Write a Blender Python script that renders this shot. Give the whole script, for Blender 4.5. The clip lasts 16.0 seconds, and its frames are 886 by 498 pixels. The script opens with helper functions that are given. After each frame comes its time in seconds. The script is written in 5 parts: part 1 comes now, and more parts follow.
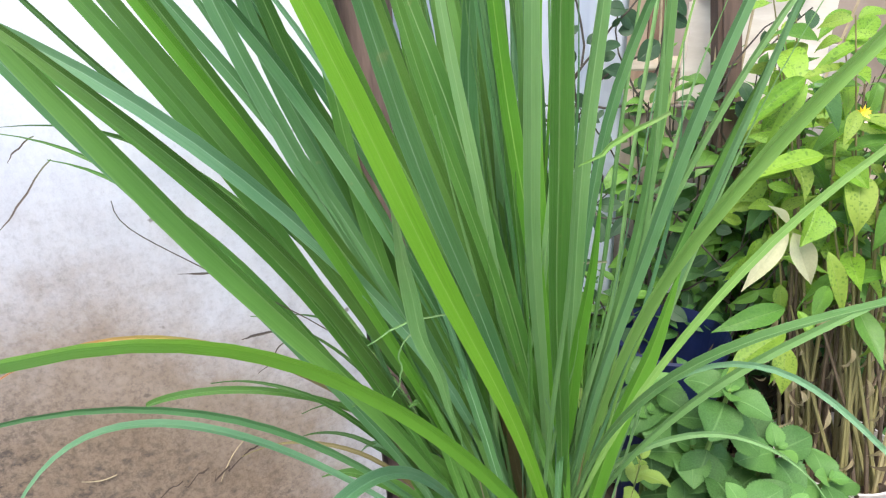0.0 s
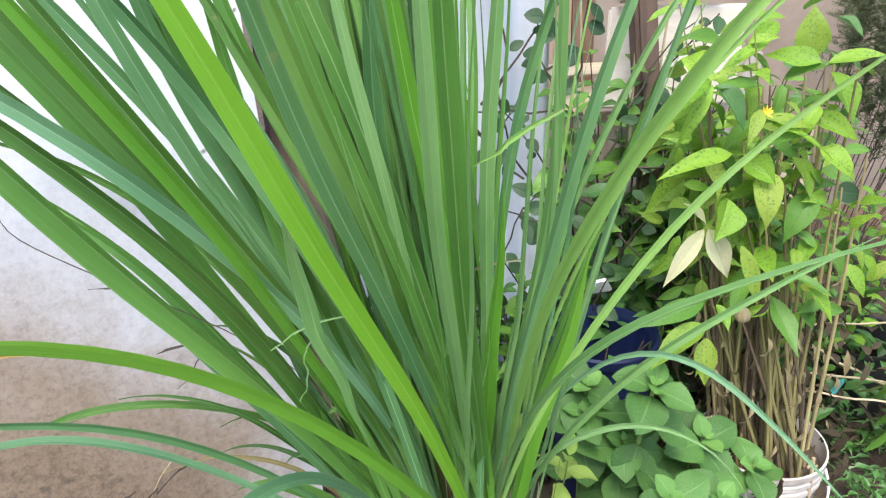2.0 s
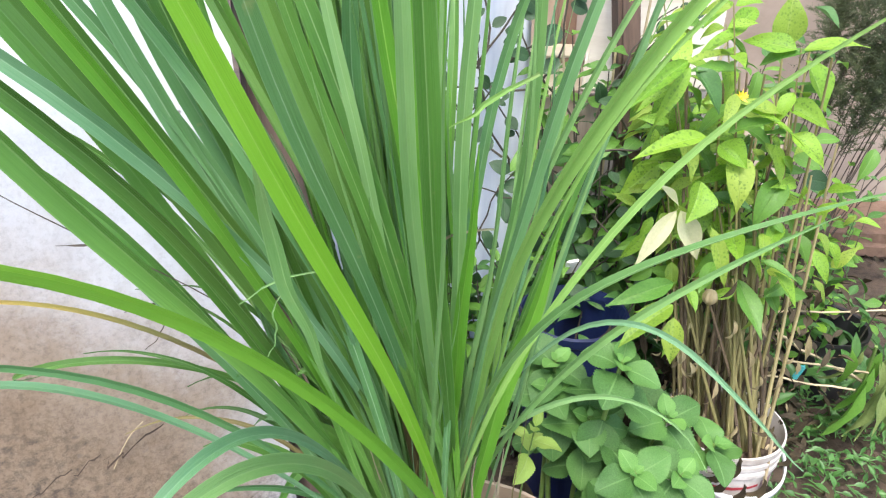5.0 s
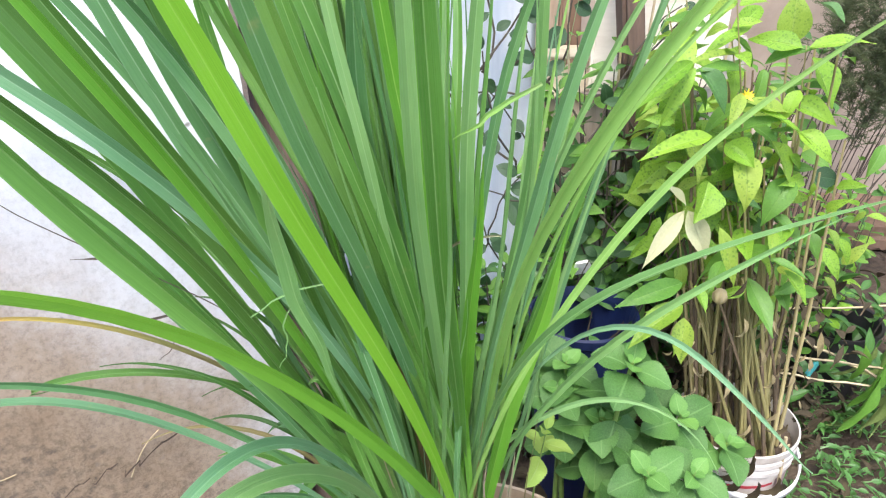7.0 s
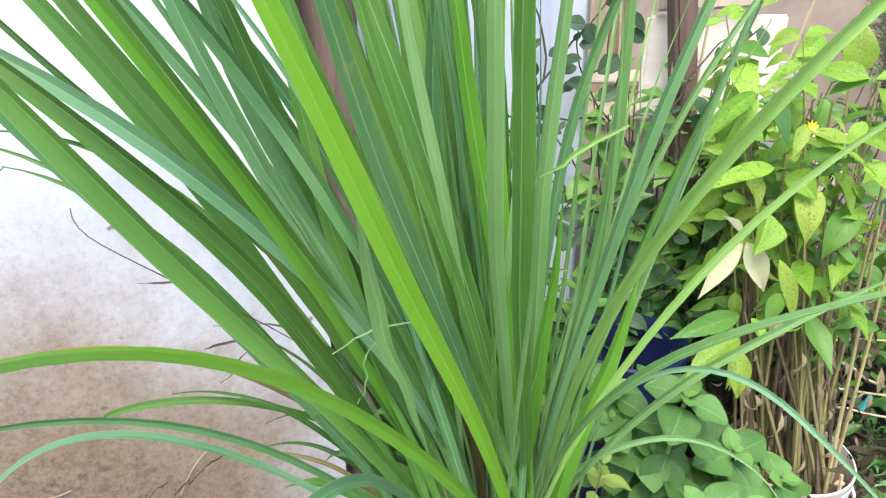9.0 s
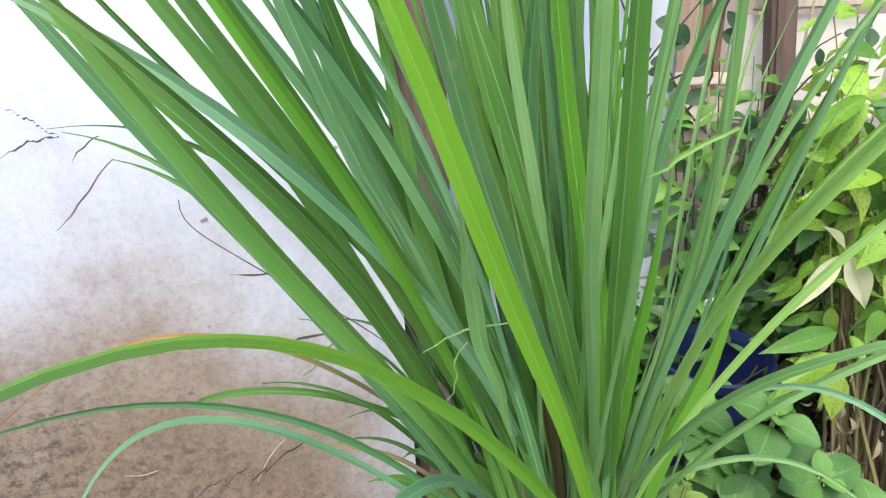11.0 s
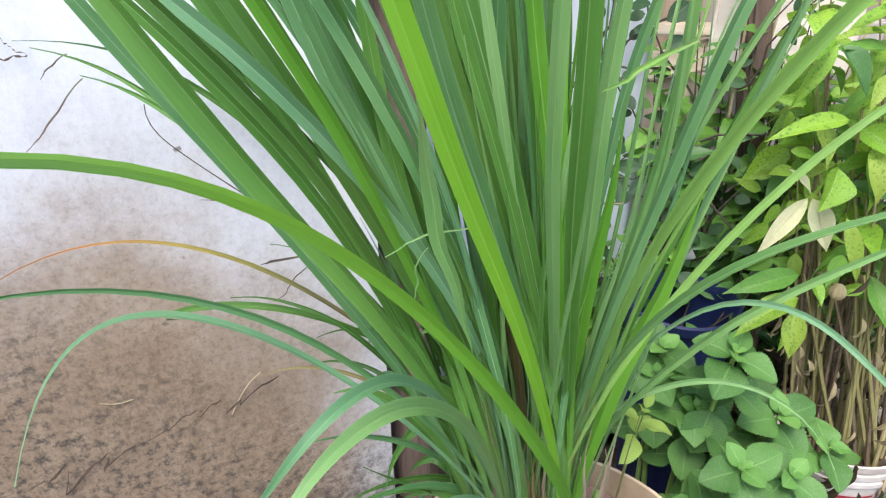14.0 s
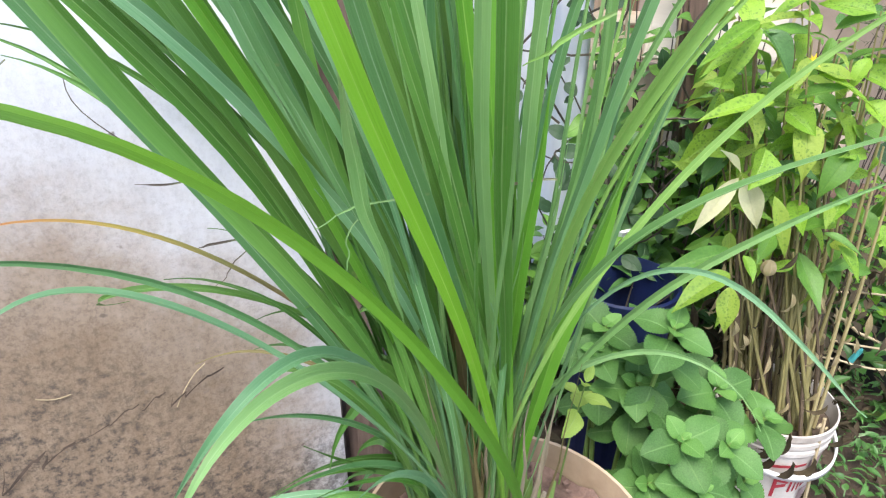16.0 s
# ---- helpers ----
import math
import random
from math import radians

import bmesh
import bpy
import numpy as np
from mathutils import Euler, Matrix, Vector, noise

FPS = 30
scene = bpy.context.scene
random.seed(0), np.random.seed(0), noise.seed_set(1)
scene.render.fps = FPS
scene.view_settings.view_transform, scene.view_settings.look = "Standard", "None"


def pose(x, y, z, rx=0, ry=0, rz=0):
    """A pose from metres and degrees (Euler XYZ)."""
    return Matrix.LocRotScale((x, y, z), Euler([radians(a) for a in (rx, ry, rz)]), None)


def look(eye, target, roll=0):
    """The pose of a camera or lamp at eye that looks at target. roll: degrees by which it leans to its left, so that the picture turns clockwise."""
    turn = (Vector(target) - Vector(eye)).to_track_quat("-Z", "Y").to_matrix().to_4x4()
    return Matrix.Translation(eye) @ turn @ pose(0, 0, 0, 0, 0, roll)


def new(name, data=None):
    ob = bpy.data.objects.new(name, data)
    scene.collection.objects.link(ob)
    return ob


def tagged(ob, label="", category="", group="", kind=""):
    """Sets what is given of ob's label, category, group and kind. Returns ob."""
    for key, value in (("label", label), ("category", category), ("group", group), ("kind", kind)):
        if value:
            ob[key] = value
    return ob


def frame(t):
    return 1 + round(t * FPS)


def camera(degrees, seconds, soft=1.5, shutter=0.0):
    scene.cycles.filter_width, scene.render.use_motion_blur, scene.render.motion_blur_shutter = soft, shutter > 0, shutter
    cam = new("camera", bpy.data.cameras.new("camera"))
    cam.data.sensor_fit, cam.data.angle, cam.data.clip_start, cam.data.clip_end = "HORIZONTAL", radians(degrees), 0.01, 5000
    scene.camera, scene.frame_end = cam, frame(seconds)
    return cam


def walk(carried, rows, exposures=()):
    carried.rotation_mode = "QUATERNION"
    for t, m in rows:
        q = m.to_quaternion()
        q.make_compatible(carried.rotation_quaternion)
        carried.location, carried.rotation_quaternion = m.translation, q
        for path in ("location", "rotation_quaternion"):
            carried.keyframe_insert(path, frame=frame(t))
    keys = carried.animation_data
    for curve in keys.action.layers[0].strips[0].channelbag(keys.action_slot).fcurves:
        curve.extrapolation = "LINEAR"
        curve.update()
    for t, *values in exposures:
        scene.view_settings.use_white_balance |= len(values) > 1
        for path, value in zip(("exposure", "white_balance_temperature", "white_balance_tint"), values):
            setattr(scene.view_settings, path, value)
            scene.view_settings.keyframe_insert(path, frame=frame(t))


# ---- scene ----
SOFT = 1.2
EXPOSURES = [(0.0, 0.96), (2.0, 0.99), (4.0, 1.15), (8.0, 1.22), (9.2, 1.14), (10.2, 1.06), (12.5, 0.84), (14.0, 0.94), (16.0, 1.07)]
cam = camera(69.0, 16.0, soft=SOFT)
PATH = [
    (0, (0.0, 0.0, 0.8946), (0.0, 1.8078, 0.0392), -3.52),
    (0.5, (0.0067, -0.0008, 0.8934), (0.03, 1.8108, 0.0462), -3.49),
    (1, (0.0147, -0.0016, 0.8914), (0.0789, 1.813, 0.0528), -3.71),
    (1.5, (0.0236, -0.0039, 0.8879), (0.1376, 1.8111, 0.0556), -3.54),
    (2, (0.0264, -0.0053, 0.8871), (0.181, 1.8072, 0.056), -3.37),
    (2.5, (0.0261, -0.0071, 0.8861), (0.2099, 1.8012, 0.0516), -2.82),
    (3, (0.0269, -0.0085, 0.8831), (0.2262, 1.7935, 0.0386), -1.81),
    (3.5, (0.0271, -0.0098, 0.8795), (0.2377, 1.7859, 0.0242), -1.03),
    (4, (0.0289, -0.0128, 0.8753), (0.2466, 1.7764, 0.0086), -0.33),
    (6.5, (0.0272, -0.013, 0.8803), (0.2334, 1.77, -0.0018), -1.46),
    (7, (0.0303, -0.0148, 0.8827), (0.2188, 1.7727, 0.0056), -2.06),
    (7.5, (0.03, -0.0156, 0.8822), (0.2109, 1.7785, 0.0171), -2.56),
    (8, (0.0283, -0.0146, 0.8819), (0.2002, 1.7856, 0.0275), -3.03),
    (8.5, (0.0207, -0.0121, 0.8869), (0.1809, 1.7941, 0.043), -2.68),
    (9, (-0.0004, -0.0043, 0.8959), (0.1115, 1.8101, 0.0621), -2.05),
    (9.5, (-0.0107, 0.001, 0.8962), (0.0287, 1.8248, 0.0764), -2.36),
    (10, (-0.0137, 0.0009, 0.896), (-0.025, 1.83, 0.0871), -2.77),
    (12.5, (-0.0189, -0.0116, 0.8787), (-0.1659, 1.7905, 0.0238), -2.25),
    (13, (-0.0159, -0.0161, 0.8712), (-0.1398, 1.7809, 0.002), -1.52),
    (13.5, (-0.0088, -0.0182, 0.8707), (-0.0979, 1.7646, -0.0314), -1.48),
    (14, (-0.0043, -0.0224, 0.8676), (-0.0491, 1.7531, -0.0519), -1.02),
    (14.5, (0.003, -0.0271, 0.8627), (-0.0019, 1.746, -0.0625), -0.73),
    (15, (0.0084, -0.0305, 0.8587), (0.039, 1.7416, -0.0681), -0.64),
    (15.5, (0.0096, -0.0326, 0.8576), (0.068, 1.738, -0.0706), -0.51),
    (16, (0.0118, -0.033, 0.8561), (0.0955, 1.7356, -0.0741), -0.22),
]
walk(cam, [(t, look(eye, target, roll)) for t, eye, target, roll in PATH], EXPOSURES)

# ---- light: open overcast sky, soft sun from the front and above ----
world = bpy.data.worlds.new("world")
scene.world = world
world.use_nodes = True
wn = world.node_tree.nodes
sky = wn.new("ShaderNodeTexSky")
sky.sky_type, sky.sun_disc = "NISHITA", False
sky.sun_elevation, sky.sun_rotation = radians(65), radians(199)
sky.dust_density, sky.air_density, sky.ozone_density = 3.0, 1.0, 1.0
wn["Background"].inputs["Strength"].default_value = 0.19
world.node_tree.links.new(sky.outputs["Color"], wn["Background"].inputs["Color"])
sun_data = bpy.data.lights.new("sun", "SUN")
sun_data.energy, sun_data.angle, sun_data.color = 2.3, radians(30), (1.0, 0.96, 0.9)
sun = new("sun", sun_data)
sun.matrix_world = look((-0.5, -1.1, 4.0), (0.1, 0.6, 0.4))


# ---- materials ----
def nodes_of(name):
    m = bpy.data.materials.new(name)
    m.use_nodes = True
    nt = m.node_tree
    return m, nt, nt.nodes["Principled BSDF"]


def ramp(nt, source, stops):
    r = nt.nodes.new("ShaderNodeValToRGB")
    el = r.color_ramp.elements
    while len(el) < len(stops):
        el.new(0.5)
    for e, (p, c) in zip(el, stops):
        e.position, e.color = p, (*c, 1) if len(c) == 3 else c
    nt.links.new(source, r.inputs["Fac"])
    return r.outputs["Color"]


def noise_node(nt, scale, detail=4.0, rough=0.6, vector=None, dist=0.0):
    n = nt.nodes.new("ShaderNodeTexNoise")
    n.inputs["Scale"].default_value, n.inputs["Detail"].default_value = scale, detail
    n.inputs["Roughness"].default_value, n.inputs["Distortion"].default_value = rough, dist
    if vector is not None:
        nt.links.new(vector, n.inputs["Vector"])
    return n.outputs["Fac"]


def coords(nt, kind="Object", scale=(1, 1, 1)):
    c, mp = nt.nodes.new("ShaderNodeTexCoord"), nt.nodes.new("ShaderNodeMapping")
    mp.inputs["Scale"].default_value = scale
    nt.links.new(c.outputs[kind], mp.inputs["Vector"])
    return mp.outputs["Vector"]


def maths(nt, op, a, b=0.0, c=None, clamp=False):
    n = nt.nodes.new("ShaderNodeMath")
    n.operation, n.use_clamp = op, clamp
    for i, v in enumerate((a, b) if c is None else (a, b, c)):
        if isinstance(v, (int, float)):
            n.inputs[i].default_value = v
        else:
            nt.links.new(v, n.inputs[i])
    return n.outputs[0]


def mixed(nt, fac, a, b, mode="MIX"):
    n = nt.nodes.new("ShaderNodeMix")
    n.data_type, n.blend_type = "RGBA", mode
    for i, v in ((0, fac), (6, a), (7, b)):
        if isinstance(v, (int, float)):
            n.inputs[i].default_value = v
        elif isinstance(v, tuple):
            n.inputs[i].default_value = (*v, 1)
        else:
            nt.links.new(v, n.inputs[i])
    return n.outputs[2]


def bump(nt, bsdf, height, strength=0.3, distance=0.002):
    b = nt.nodes.new("ShaderNodeBump")
    b.inputs["Strength"].default_value, b.inputs["Distance"].default_value = strength, distance
    nt.links.new(height, b.inputs["Height"])
    nt.links.new(b.outputs["Normal"], bsdf.inputs["Normal"])


def plain_material(name, dark, light, rough=0.7, scale=30.0, relief=0.3, distance=0.002, stretch=(1, 1, 1), metal=0.0):
    m, nt, p = nodes_of(name)
    v = coords(nt, "Object", stretch)
    f = noise_node(nt, scale, 6, 0.65, v)
    g = noise_node(nt, scale * 0.17, 3, 0.5, v)
    mean = maths(nt, "MULTIPLY_ADD", f, 0.55, maths(nt, "MULTIPLY", g, 0.45))
    nt.links.new(ramp(nt, mean, [(0.32, dark), (0.68, light)]), p.inputs["Base Color"])
    p.inputs["Roughness"].default_value, p.inputs["Metallic"].default_value = rough, metal
    bump(nt, p, f, relief, distance)
    return m


def grass_material(name, low, high, rib, see=0.3, rough=0.42, tint=0.33, tip=None):
    """Long blade: parallel veins and a pale midrib along v, across u."""
    m, nt, p = nodes_of(name)
    uv = nt.nodes.new("ShaderNodeTexCoord").outputs["UV"]
    sep = nt.nodes.new("ShaderNodeSeparateXYZ")
    nt.links.new(uv, sep.inputs[0])
    off = maths(nt, "ABSOLUTE", maths(nt, "SUBTRACT", sep.outputs["X"], 0.5))
    mid = maths(nt, "SUBTRACT", 1.2, maths(nt, "MULTIPLY", off, 24.0), clamp=True)
    mp = nt.nodes.new("ShaderNodeMapping")
    mp.inputs["Scale"].default_value = (17, 0.8, 1)
    nt.links.new(uv, mp.inputs["Vector"])
    veins = noise_node(nt, 1.0, 3, 0.6, mp.outputs["Vector"])
    patch = noise_node(nt, 9.0, 3, 0.55, coords(nt))
    info = nt.nodes.new("ShaderNodeObjectInfo").outputs["Random"]
    mean = maths(nt, "MULTIPLY_ADD", patch, 0.45, maths(nt, "MULTIPLY_ADD", veins, 0.32, maths(nt, "MULTIPLY_ADD", info, tint, -0.085)))
    col = ramp(nt, mean, [(0.3, low), (0.75, high)])
    band = noise_node(nt, 3.2, 3, 0.6, coords(nt, "Object", (1, 1, 0.55)))
    col = mixed(nt, maths(nt, "MULTIPLY", maths(nt, "SUBTRACT", band, 0.48, clamp=True), 2.2, clamp=True), col, tuple(0.55 * a + 0.45 * b for a, b in zip(high, (0.32, 0.46, 0.10))))
    shown = maths(nt, "MULTIPLY_ADD", maths(nt, "FRACT", maths(nt, "MULTIPLY", info, 7.3)), 0.42, 0.06)
    col = mixed(nt, maths(nt, "MULTIPLY", mid, shown), col, rib)
    mp2 = nt.nodes.new("ShaderNodeMapping")
    mp2.inputs["Scale"].default_value = (60, 2.2, 1)
    nt.links.new(uv, mp2.inputs["Vector"])
    thread = maths(nt, "MULTIPLY", maths(nt, "SUBTRACT", noise_node(nt, 1.0, 2, 0.5, mp2.outputs["Vector"]), 0.58, clamp=True), 5.0, clamp=True)
    col = mixed(nt, maths(nt, "MULTIPLY", thread, 0.07), col, rib)
    flecks = maths(nt, "MULTIPLY", maths(nt, "SUBTRACT", noise_node(nt, 55.0, 3, 0.6, coords(nt)), 0.68, clamp=True), 9.0, clamp=True)
    col = mixed(nt, maths(nt, "MULTIPLY", flecks, 0.4), col, (0.34, 0.33, 0.14))
    edge = maths(nt, "MULTIPLY", maths(nt, "SUBTRACT", off, 0.445, clamp=True), 13.0, clamp=True)
    foot = maths(nt, "MULTIPLY", maths(nt, "SUBTRACT", 1.0, maths(nt, "DIVIDE", sep.outputs["Y"], 2.9), clamp=True), 0.55)
    col = mixed(nt, foot, col, (0.27, 0.35, 0.17))
    col = mixed(nt, maths(nt, "MULTIPLY", edge, 0.6), col, tuple(0.5 * a + 0.5 * b for a, b in zip(high, rib)))
    if tip:
        along = maths(nt, "DIVIDE", sep.outputs["Y"], 8.0)
        col = mixed(nt, 0.9, col, ramp(nt, along, tip))
    nt.links.new(col, p.inputs["Base Color"])
    p.inputs["Roughness"].default_value = rough
    p.inputs["Specular IOR Level"].default_value = 0.5
    bump(nt, p, veins, 0.5, 0.0014)
    tr, mx = nt.nodes.new("ShaderNodeBsdfTranslucent"), nt.nodes.new("ShaderNodeMixShader")
    nt.links.new(mixed(nt, 0.55, col, high), tr.inputs["Color"])
    mx.inputs[0].default_value = see
    out = nt.nodes["Material Output"]
    nt.links.new(p.outputs[0], mx.inputs[1])
    nt.links.new(tr.outputs[0], mx.inputs[2])
    nt.links.new(mx.outputs[0], out.inputs["Surface"])
    return m


def leaf_material(name, low, high, vein, see=0.3, rough=0.5, spots=None, side_veins=9.0, relief=0.5):
    """Broad leaf: midrib and slanting side veins in uv, mottled, varied leaf by leaf."""
    m, nt, p = nodes_of(name)
    uv = nt.nodes.new("ShaderNodeTexCoord").outputs["UV"]
    sep = nt.nodes.new("ShaderNodeSeparateXYZ")
    nt.links.new(uv, sep.inputs[0])
    off = maths(nt, "ABSOLUTE", maths(nt, "SUBTRACT", sep.outputs["X"], 0.5))
    mid = maths(nt, "SUBTRACT", 1.0, maths(nt, "MULTIPLY", off, 26.0), clamp=True)
    slant = maths(nt, "SUBTRACT", sep.outputs["Y"], maths(nt, "MULTIPLY", off, 0.75))
    wave = maths(nt, "ABSOLUTE", maths(nt, "SINE", maths(nt, "MULTIPLY", slant, side_veins * math.pi)))
    side = maths(nt, "SUBTRACT", 1.0, maths(nt, "MULTIPLY", wave, 5.0), clamp=True)
    net = maths(nt, "MAXIMUM", mid, maths(nt, "MULTIPLY", side, 0.22))
    patch = noise_node(nt, 28.0, 4, 0.6, coords(nt))
    info = nt.nodes.new("ShaderNodeObjectInfo").outputs["Random"]
    isl = nt.nodes.new("ShaderNodeNewGeometry").outputs["Random Per Island"]
    both = maths(nt, "MULTIPLY", maths(nt, "ADD", info, isl), 0.28)
    mean = maths(nt, "MULTIPLY_ADD", patch, 0.55, both)
    col = ramp(nt, mean, [(0.25, low), (0.85, high)])
    col = mixed(nt, maths(nt, "MULTIPLY", net, 0.4), col, vein)
    if spots:
        vor = nt.nodes.new("ShaderNodeTexVoronoi")
        vor.voronoi_dimensions = "4D"
        vor.inputs["Scale"].default_value = 20
        nt.links.new(coords(nt), vor.inputs["Vector"])
        nt.links.new(maths(nt, "MULTIPLY", info, 40.0), vor.inputs["W"])
        dots = maths(nt, "MULTIPLY", maths(nt, "SUBTRACT", 0.52, vor.outputs["Distance"], clamp=True), 6.0, clamp=True)
        some = maths(nt, "GREATER_THAN", noise_node(nt, 3.0, 2, 0.5, coords(nt)), 0.47)
        col = mixed(nt, maths(nt, "MULTIPLY", maths(nt, "MULTIPLY", dots, some), 0.7), col, spots)
    nt.links.new(col, p.inputs["Base Color"])
    p.inputs["Roughness"].default_value = rough
    bump(nt, p, maths(nt, "SUBTRACT", maths(nt, "MULTIPLY", patch, 0.6), net), relief, 0.002)
    tr, mx = nt.nodes.new("ShaderNodeBsdfTranslucent"), nt.nodes.new("ShaderNodeMixShader")
    nt.links.new(mixed(nt, 0.5, col, high), tr.inputs["Color"])
    mx.inputs[0].default_value = see
    nt.links.new(p.outputs[0], mx.inputs[1])
    nt.links.new(tr.outputs[0], mx.inputs[2])
    nt.links.new(mx.outputs[0], nt.nodes["Material Output"].inputs["Surface"])
    return m


def wall_material():
    """Bluish-white lime plaster, sky light painted in as whiter plaster high up, stained brown by splashed mud towards
    the ground, with specks and pits.
    """
    m, nt, p = nodes_of("stained_skylit_plaster")
    v = coords(nt)
    big, mid, fine = noise_node(nt, 4.0, 8, 0.72, v), noise_node(nt, 16, 9, 0.82, coords(nt, "Object", (1.8, 1, 0.7))), noise_node(nt, 130, 4, 0.7, v)
    sep = nt.nodes.new("ShaderNodeSeparateXYZ")
    nt.links.new(v, sep.inputs[0])
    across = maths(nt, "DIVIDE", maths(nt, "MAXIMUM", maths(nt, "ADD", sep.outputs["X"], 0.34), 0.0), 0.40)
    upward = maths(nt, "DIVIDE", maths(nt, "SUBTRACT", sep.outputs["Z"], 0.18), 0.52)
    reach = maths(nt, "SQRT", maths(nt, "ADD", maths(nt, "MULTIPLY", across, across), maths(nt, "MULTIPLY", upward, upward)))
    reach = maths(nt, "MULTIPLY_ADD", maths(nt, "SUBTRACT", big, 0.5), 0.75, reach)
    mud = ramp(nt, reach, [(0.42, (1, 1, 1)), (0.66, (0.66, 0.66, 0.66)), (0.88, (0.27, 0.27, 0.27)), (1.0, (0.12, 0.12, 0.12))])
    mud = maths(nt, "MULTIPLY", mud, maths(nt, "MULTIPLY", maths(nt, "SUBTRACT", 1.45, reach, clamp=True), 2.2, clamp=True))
    white = ramp(nt, mid, [(0.3, (0.63, 0.67, 0.76)), (0.7, (0.75, 0.79, 0.87))])
    # sky light put into the colour: plaster whitens away from the mud, mostly upward
    white = mixed(nt, ramp(nt, maths(nt, "MULTIPLY", reach, 0.5), [(0.5, (0, 0, 0)), (0.75, (1, 1, 1))]), white, (0.88, 0.89, 0.92))
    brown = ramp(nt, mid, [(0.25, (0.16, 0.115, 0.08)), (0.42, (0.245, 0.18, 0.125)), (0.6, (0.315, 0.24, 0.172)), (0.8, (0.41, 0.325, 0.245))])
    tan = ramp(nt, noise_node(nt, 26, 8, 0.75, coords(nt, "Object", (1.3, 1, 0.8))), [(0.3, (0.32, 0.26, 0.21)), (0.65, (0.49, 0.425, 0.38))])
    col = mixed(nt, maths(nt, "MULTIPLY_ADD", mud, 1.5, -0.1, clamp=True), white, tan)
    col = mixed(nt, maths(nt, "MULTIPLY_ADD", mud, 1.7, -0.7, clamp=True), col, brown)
    low = maths(nt, "MULTIPLY_ADD", maths(nt, "SUBTRACT", noise_node(nt, 22, 7, 0.8, v), 0.5), 0.9, sep.outputs["Z"])
    black = ramp(nt, low, [(0.0, (1, 1, 1)), (0.15, (0, 0, 0))])
    col = mixed(nt, maths(nt, "MULTIPLY", black, 0.7), col, (0.05, 0.042, 0.036))
    grain = noise_node(nt, 120, 5, 0.8, v)
    col = mixed(nt, maths(nt, "MULTIPLY_ADD", mud, 0.85, 0.15), col, ramp(nt, grain, [(0.34, (0.6, 0.6, 0.6)), (0.52, (1, 1, 1)), (0.75, (1.12, 1.12, 1.12))]), "MULTIPLY")
    pits = maths(nt, "MULTIPLY", maths(nt, "SUBTRACT", noise_node(nt, 48, 3, 0.6, v), 0.66, clamp=True), 9.0, clamp=True)
    col = mixed(nt, maths(nt, "MULTIPLY", pits, maths(nt, "MULTIPLY_ADD", mud, 0.5, 0.12)), col, (0.16, 0.14, 0.13))
    specks = maths(nt, "GREATER_THAN", fine, 0.70)
    col = mixed(nt, maths(nt, "MULTIPLY", specks, maths(nt, "MULTIPLY_ADD", mud, 0.4, 0.15)), col, (0.2, 0.18, 0.17))
    mouldy = maths(nt, "MULTIPLY_ADD", maths(nt, "SUBTRACT", noise_node(nt, 9, 5, 0.7, v), 0.5), 0.5, maths(nt, "ADD", maths(nt, "MULTIPLY", maths(nt, "ADD", sep.outputs["X"], 0.42), 0.9), maths(nt, "SUBTRACT", sep.outputs["Z"], 0.25)))
    patches = ramp(nt, mouldy, [(0.10, (1, 1, 1)), (0.32, (0, 0, 0))])
    blots = maths(nt, "MULTIPLY", maths(nt, "SUBTRACT", noise_node(nt, 70, 7, 0.75, v), 0.48, clamp=True), 8.0, clamp=True)
    col = mixed(nt, maths(nt, "MULTIPLY", maths(nt, "MULTIPLY", patches, blots), 0.85), col, (0.045, 0.04, 0.038))
    chips = nt.nodes.new("ShaderNodeTexVoronoi")
    chips.inputs["Scale"].default_value = 26
    nt.links.new(coords(nt, "Object", (1, 1, 1.3)), chips.inputs["Vector"])
    some = maths(nt, "GREATER_THAN", noise_node(nt, 7.0, 3, 0.6, v), 0.53)
    chip = maths(nt, "MULTIPLY", maths(nt, "SUBTRACT", maths(nt, "MULTIPLY", noise_node(nt, 160, 2, 0.5, v), 0.27), chips.outputs["Distance"], clamp=True), 14.0, clamp=True)
    col = mixed(nt, maths(nt, "MULTIPLY", maths(nt, "MULTIPLY", chip, some), 0.75), col, (0.13, 0.105, 0.09))
    nt.links.new(col, p.inputs["Base Color"])
    p.inputs["Roughness"].default_value = 0.75
    bump(nt, p, maths(nt, "MULTIPLY_ADD", mid, 0.6, maths(nt, "MULTIPLY", fine, 0.25)), 0.5, 0.003)
    return m


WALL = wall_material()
SOIL = plain_material("garden_soil", (0.03, 0.022, 0.016), (0.12, 0.085, 0.06), 0.95, 60, 0.9, 0.01)
EARTH = plain_material("brown_earth", (0.10, 0.06, 0.04), (0.26, 0.165, 0.115), 0.95, 40, 0.8, 0.008)
POT_SOIL = plain_material("red_potting_soil", (0.07, 0.042, 0.034), (0.30, 0.20, 0.165), 0.95, 110, 1.0, 0.006)
CREAM = plain_material("cream_plastic", (0.27, 0.195, 0.13), (0.53, 0.41, 0.29), 0.45, 18, 0.15, 0.001)
WOOD = plain_material("weathered_plank", (0.30, 0.20, 0.13), (0.62, 0.47, 0.36), 0.85, 22, 0.5, 0.002, (4, 4, 0.5))
PALE_WOOD = plain_material("pale_plank", (0.55, 0.42, 0.30), (0.85, 0.74, 0.60), 0.85, 22, 0.4, 0.002, (0.6, 4, 4))
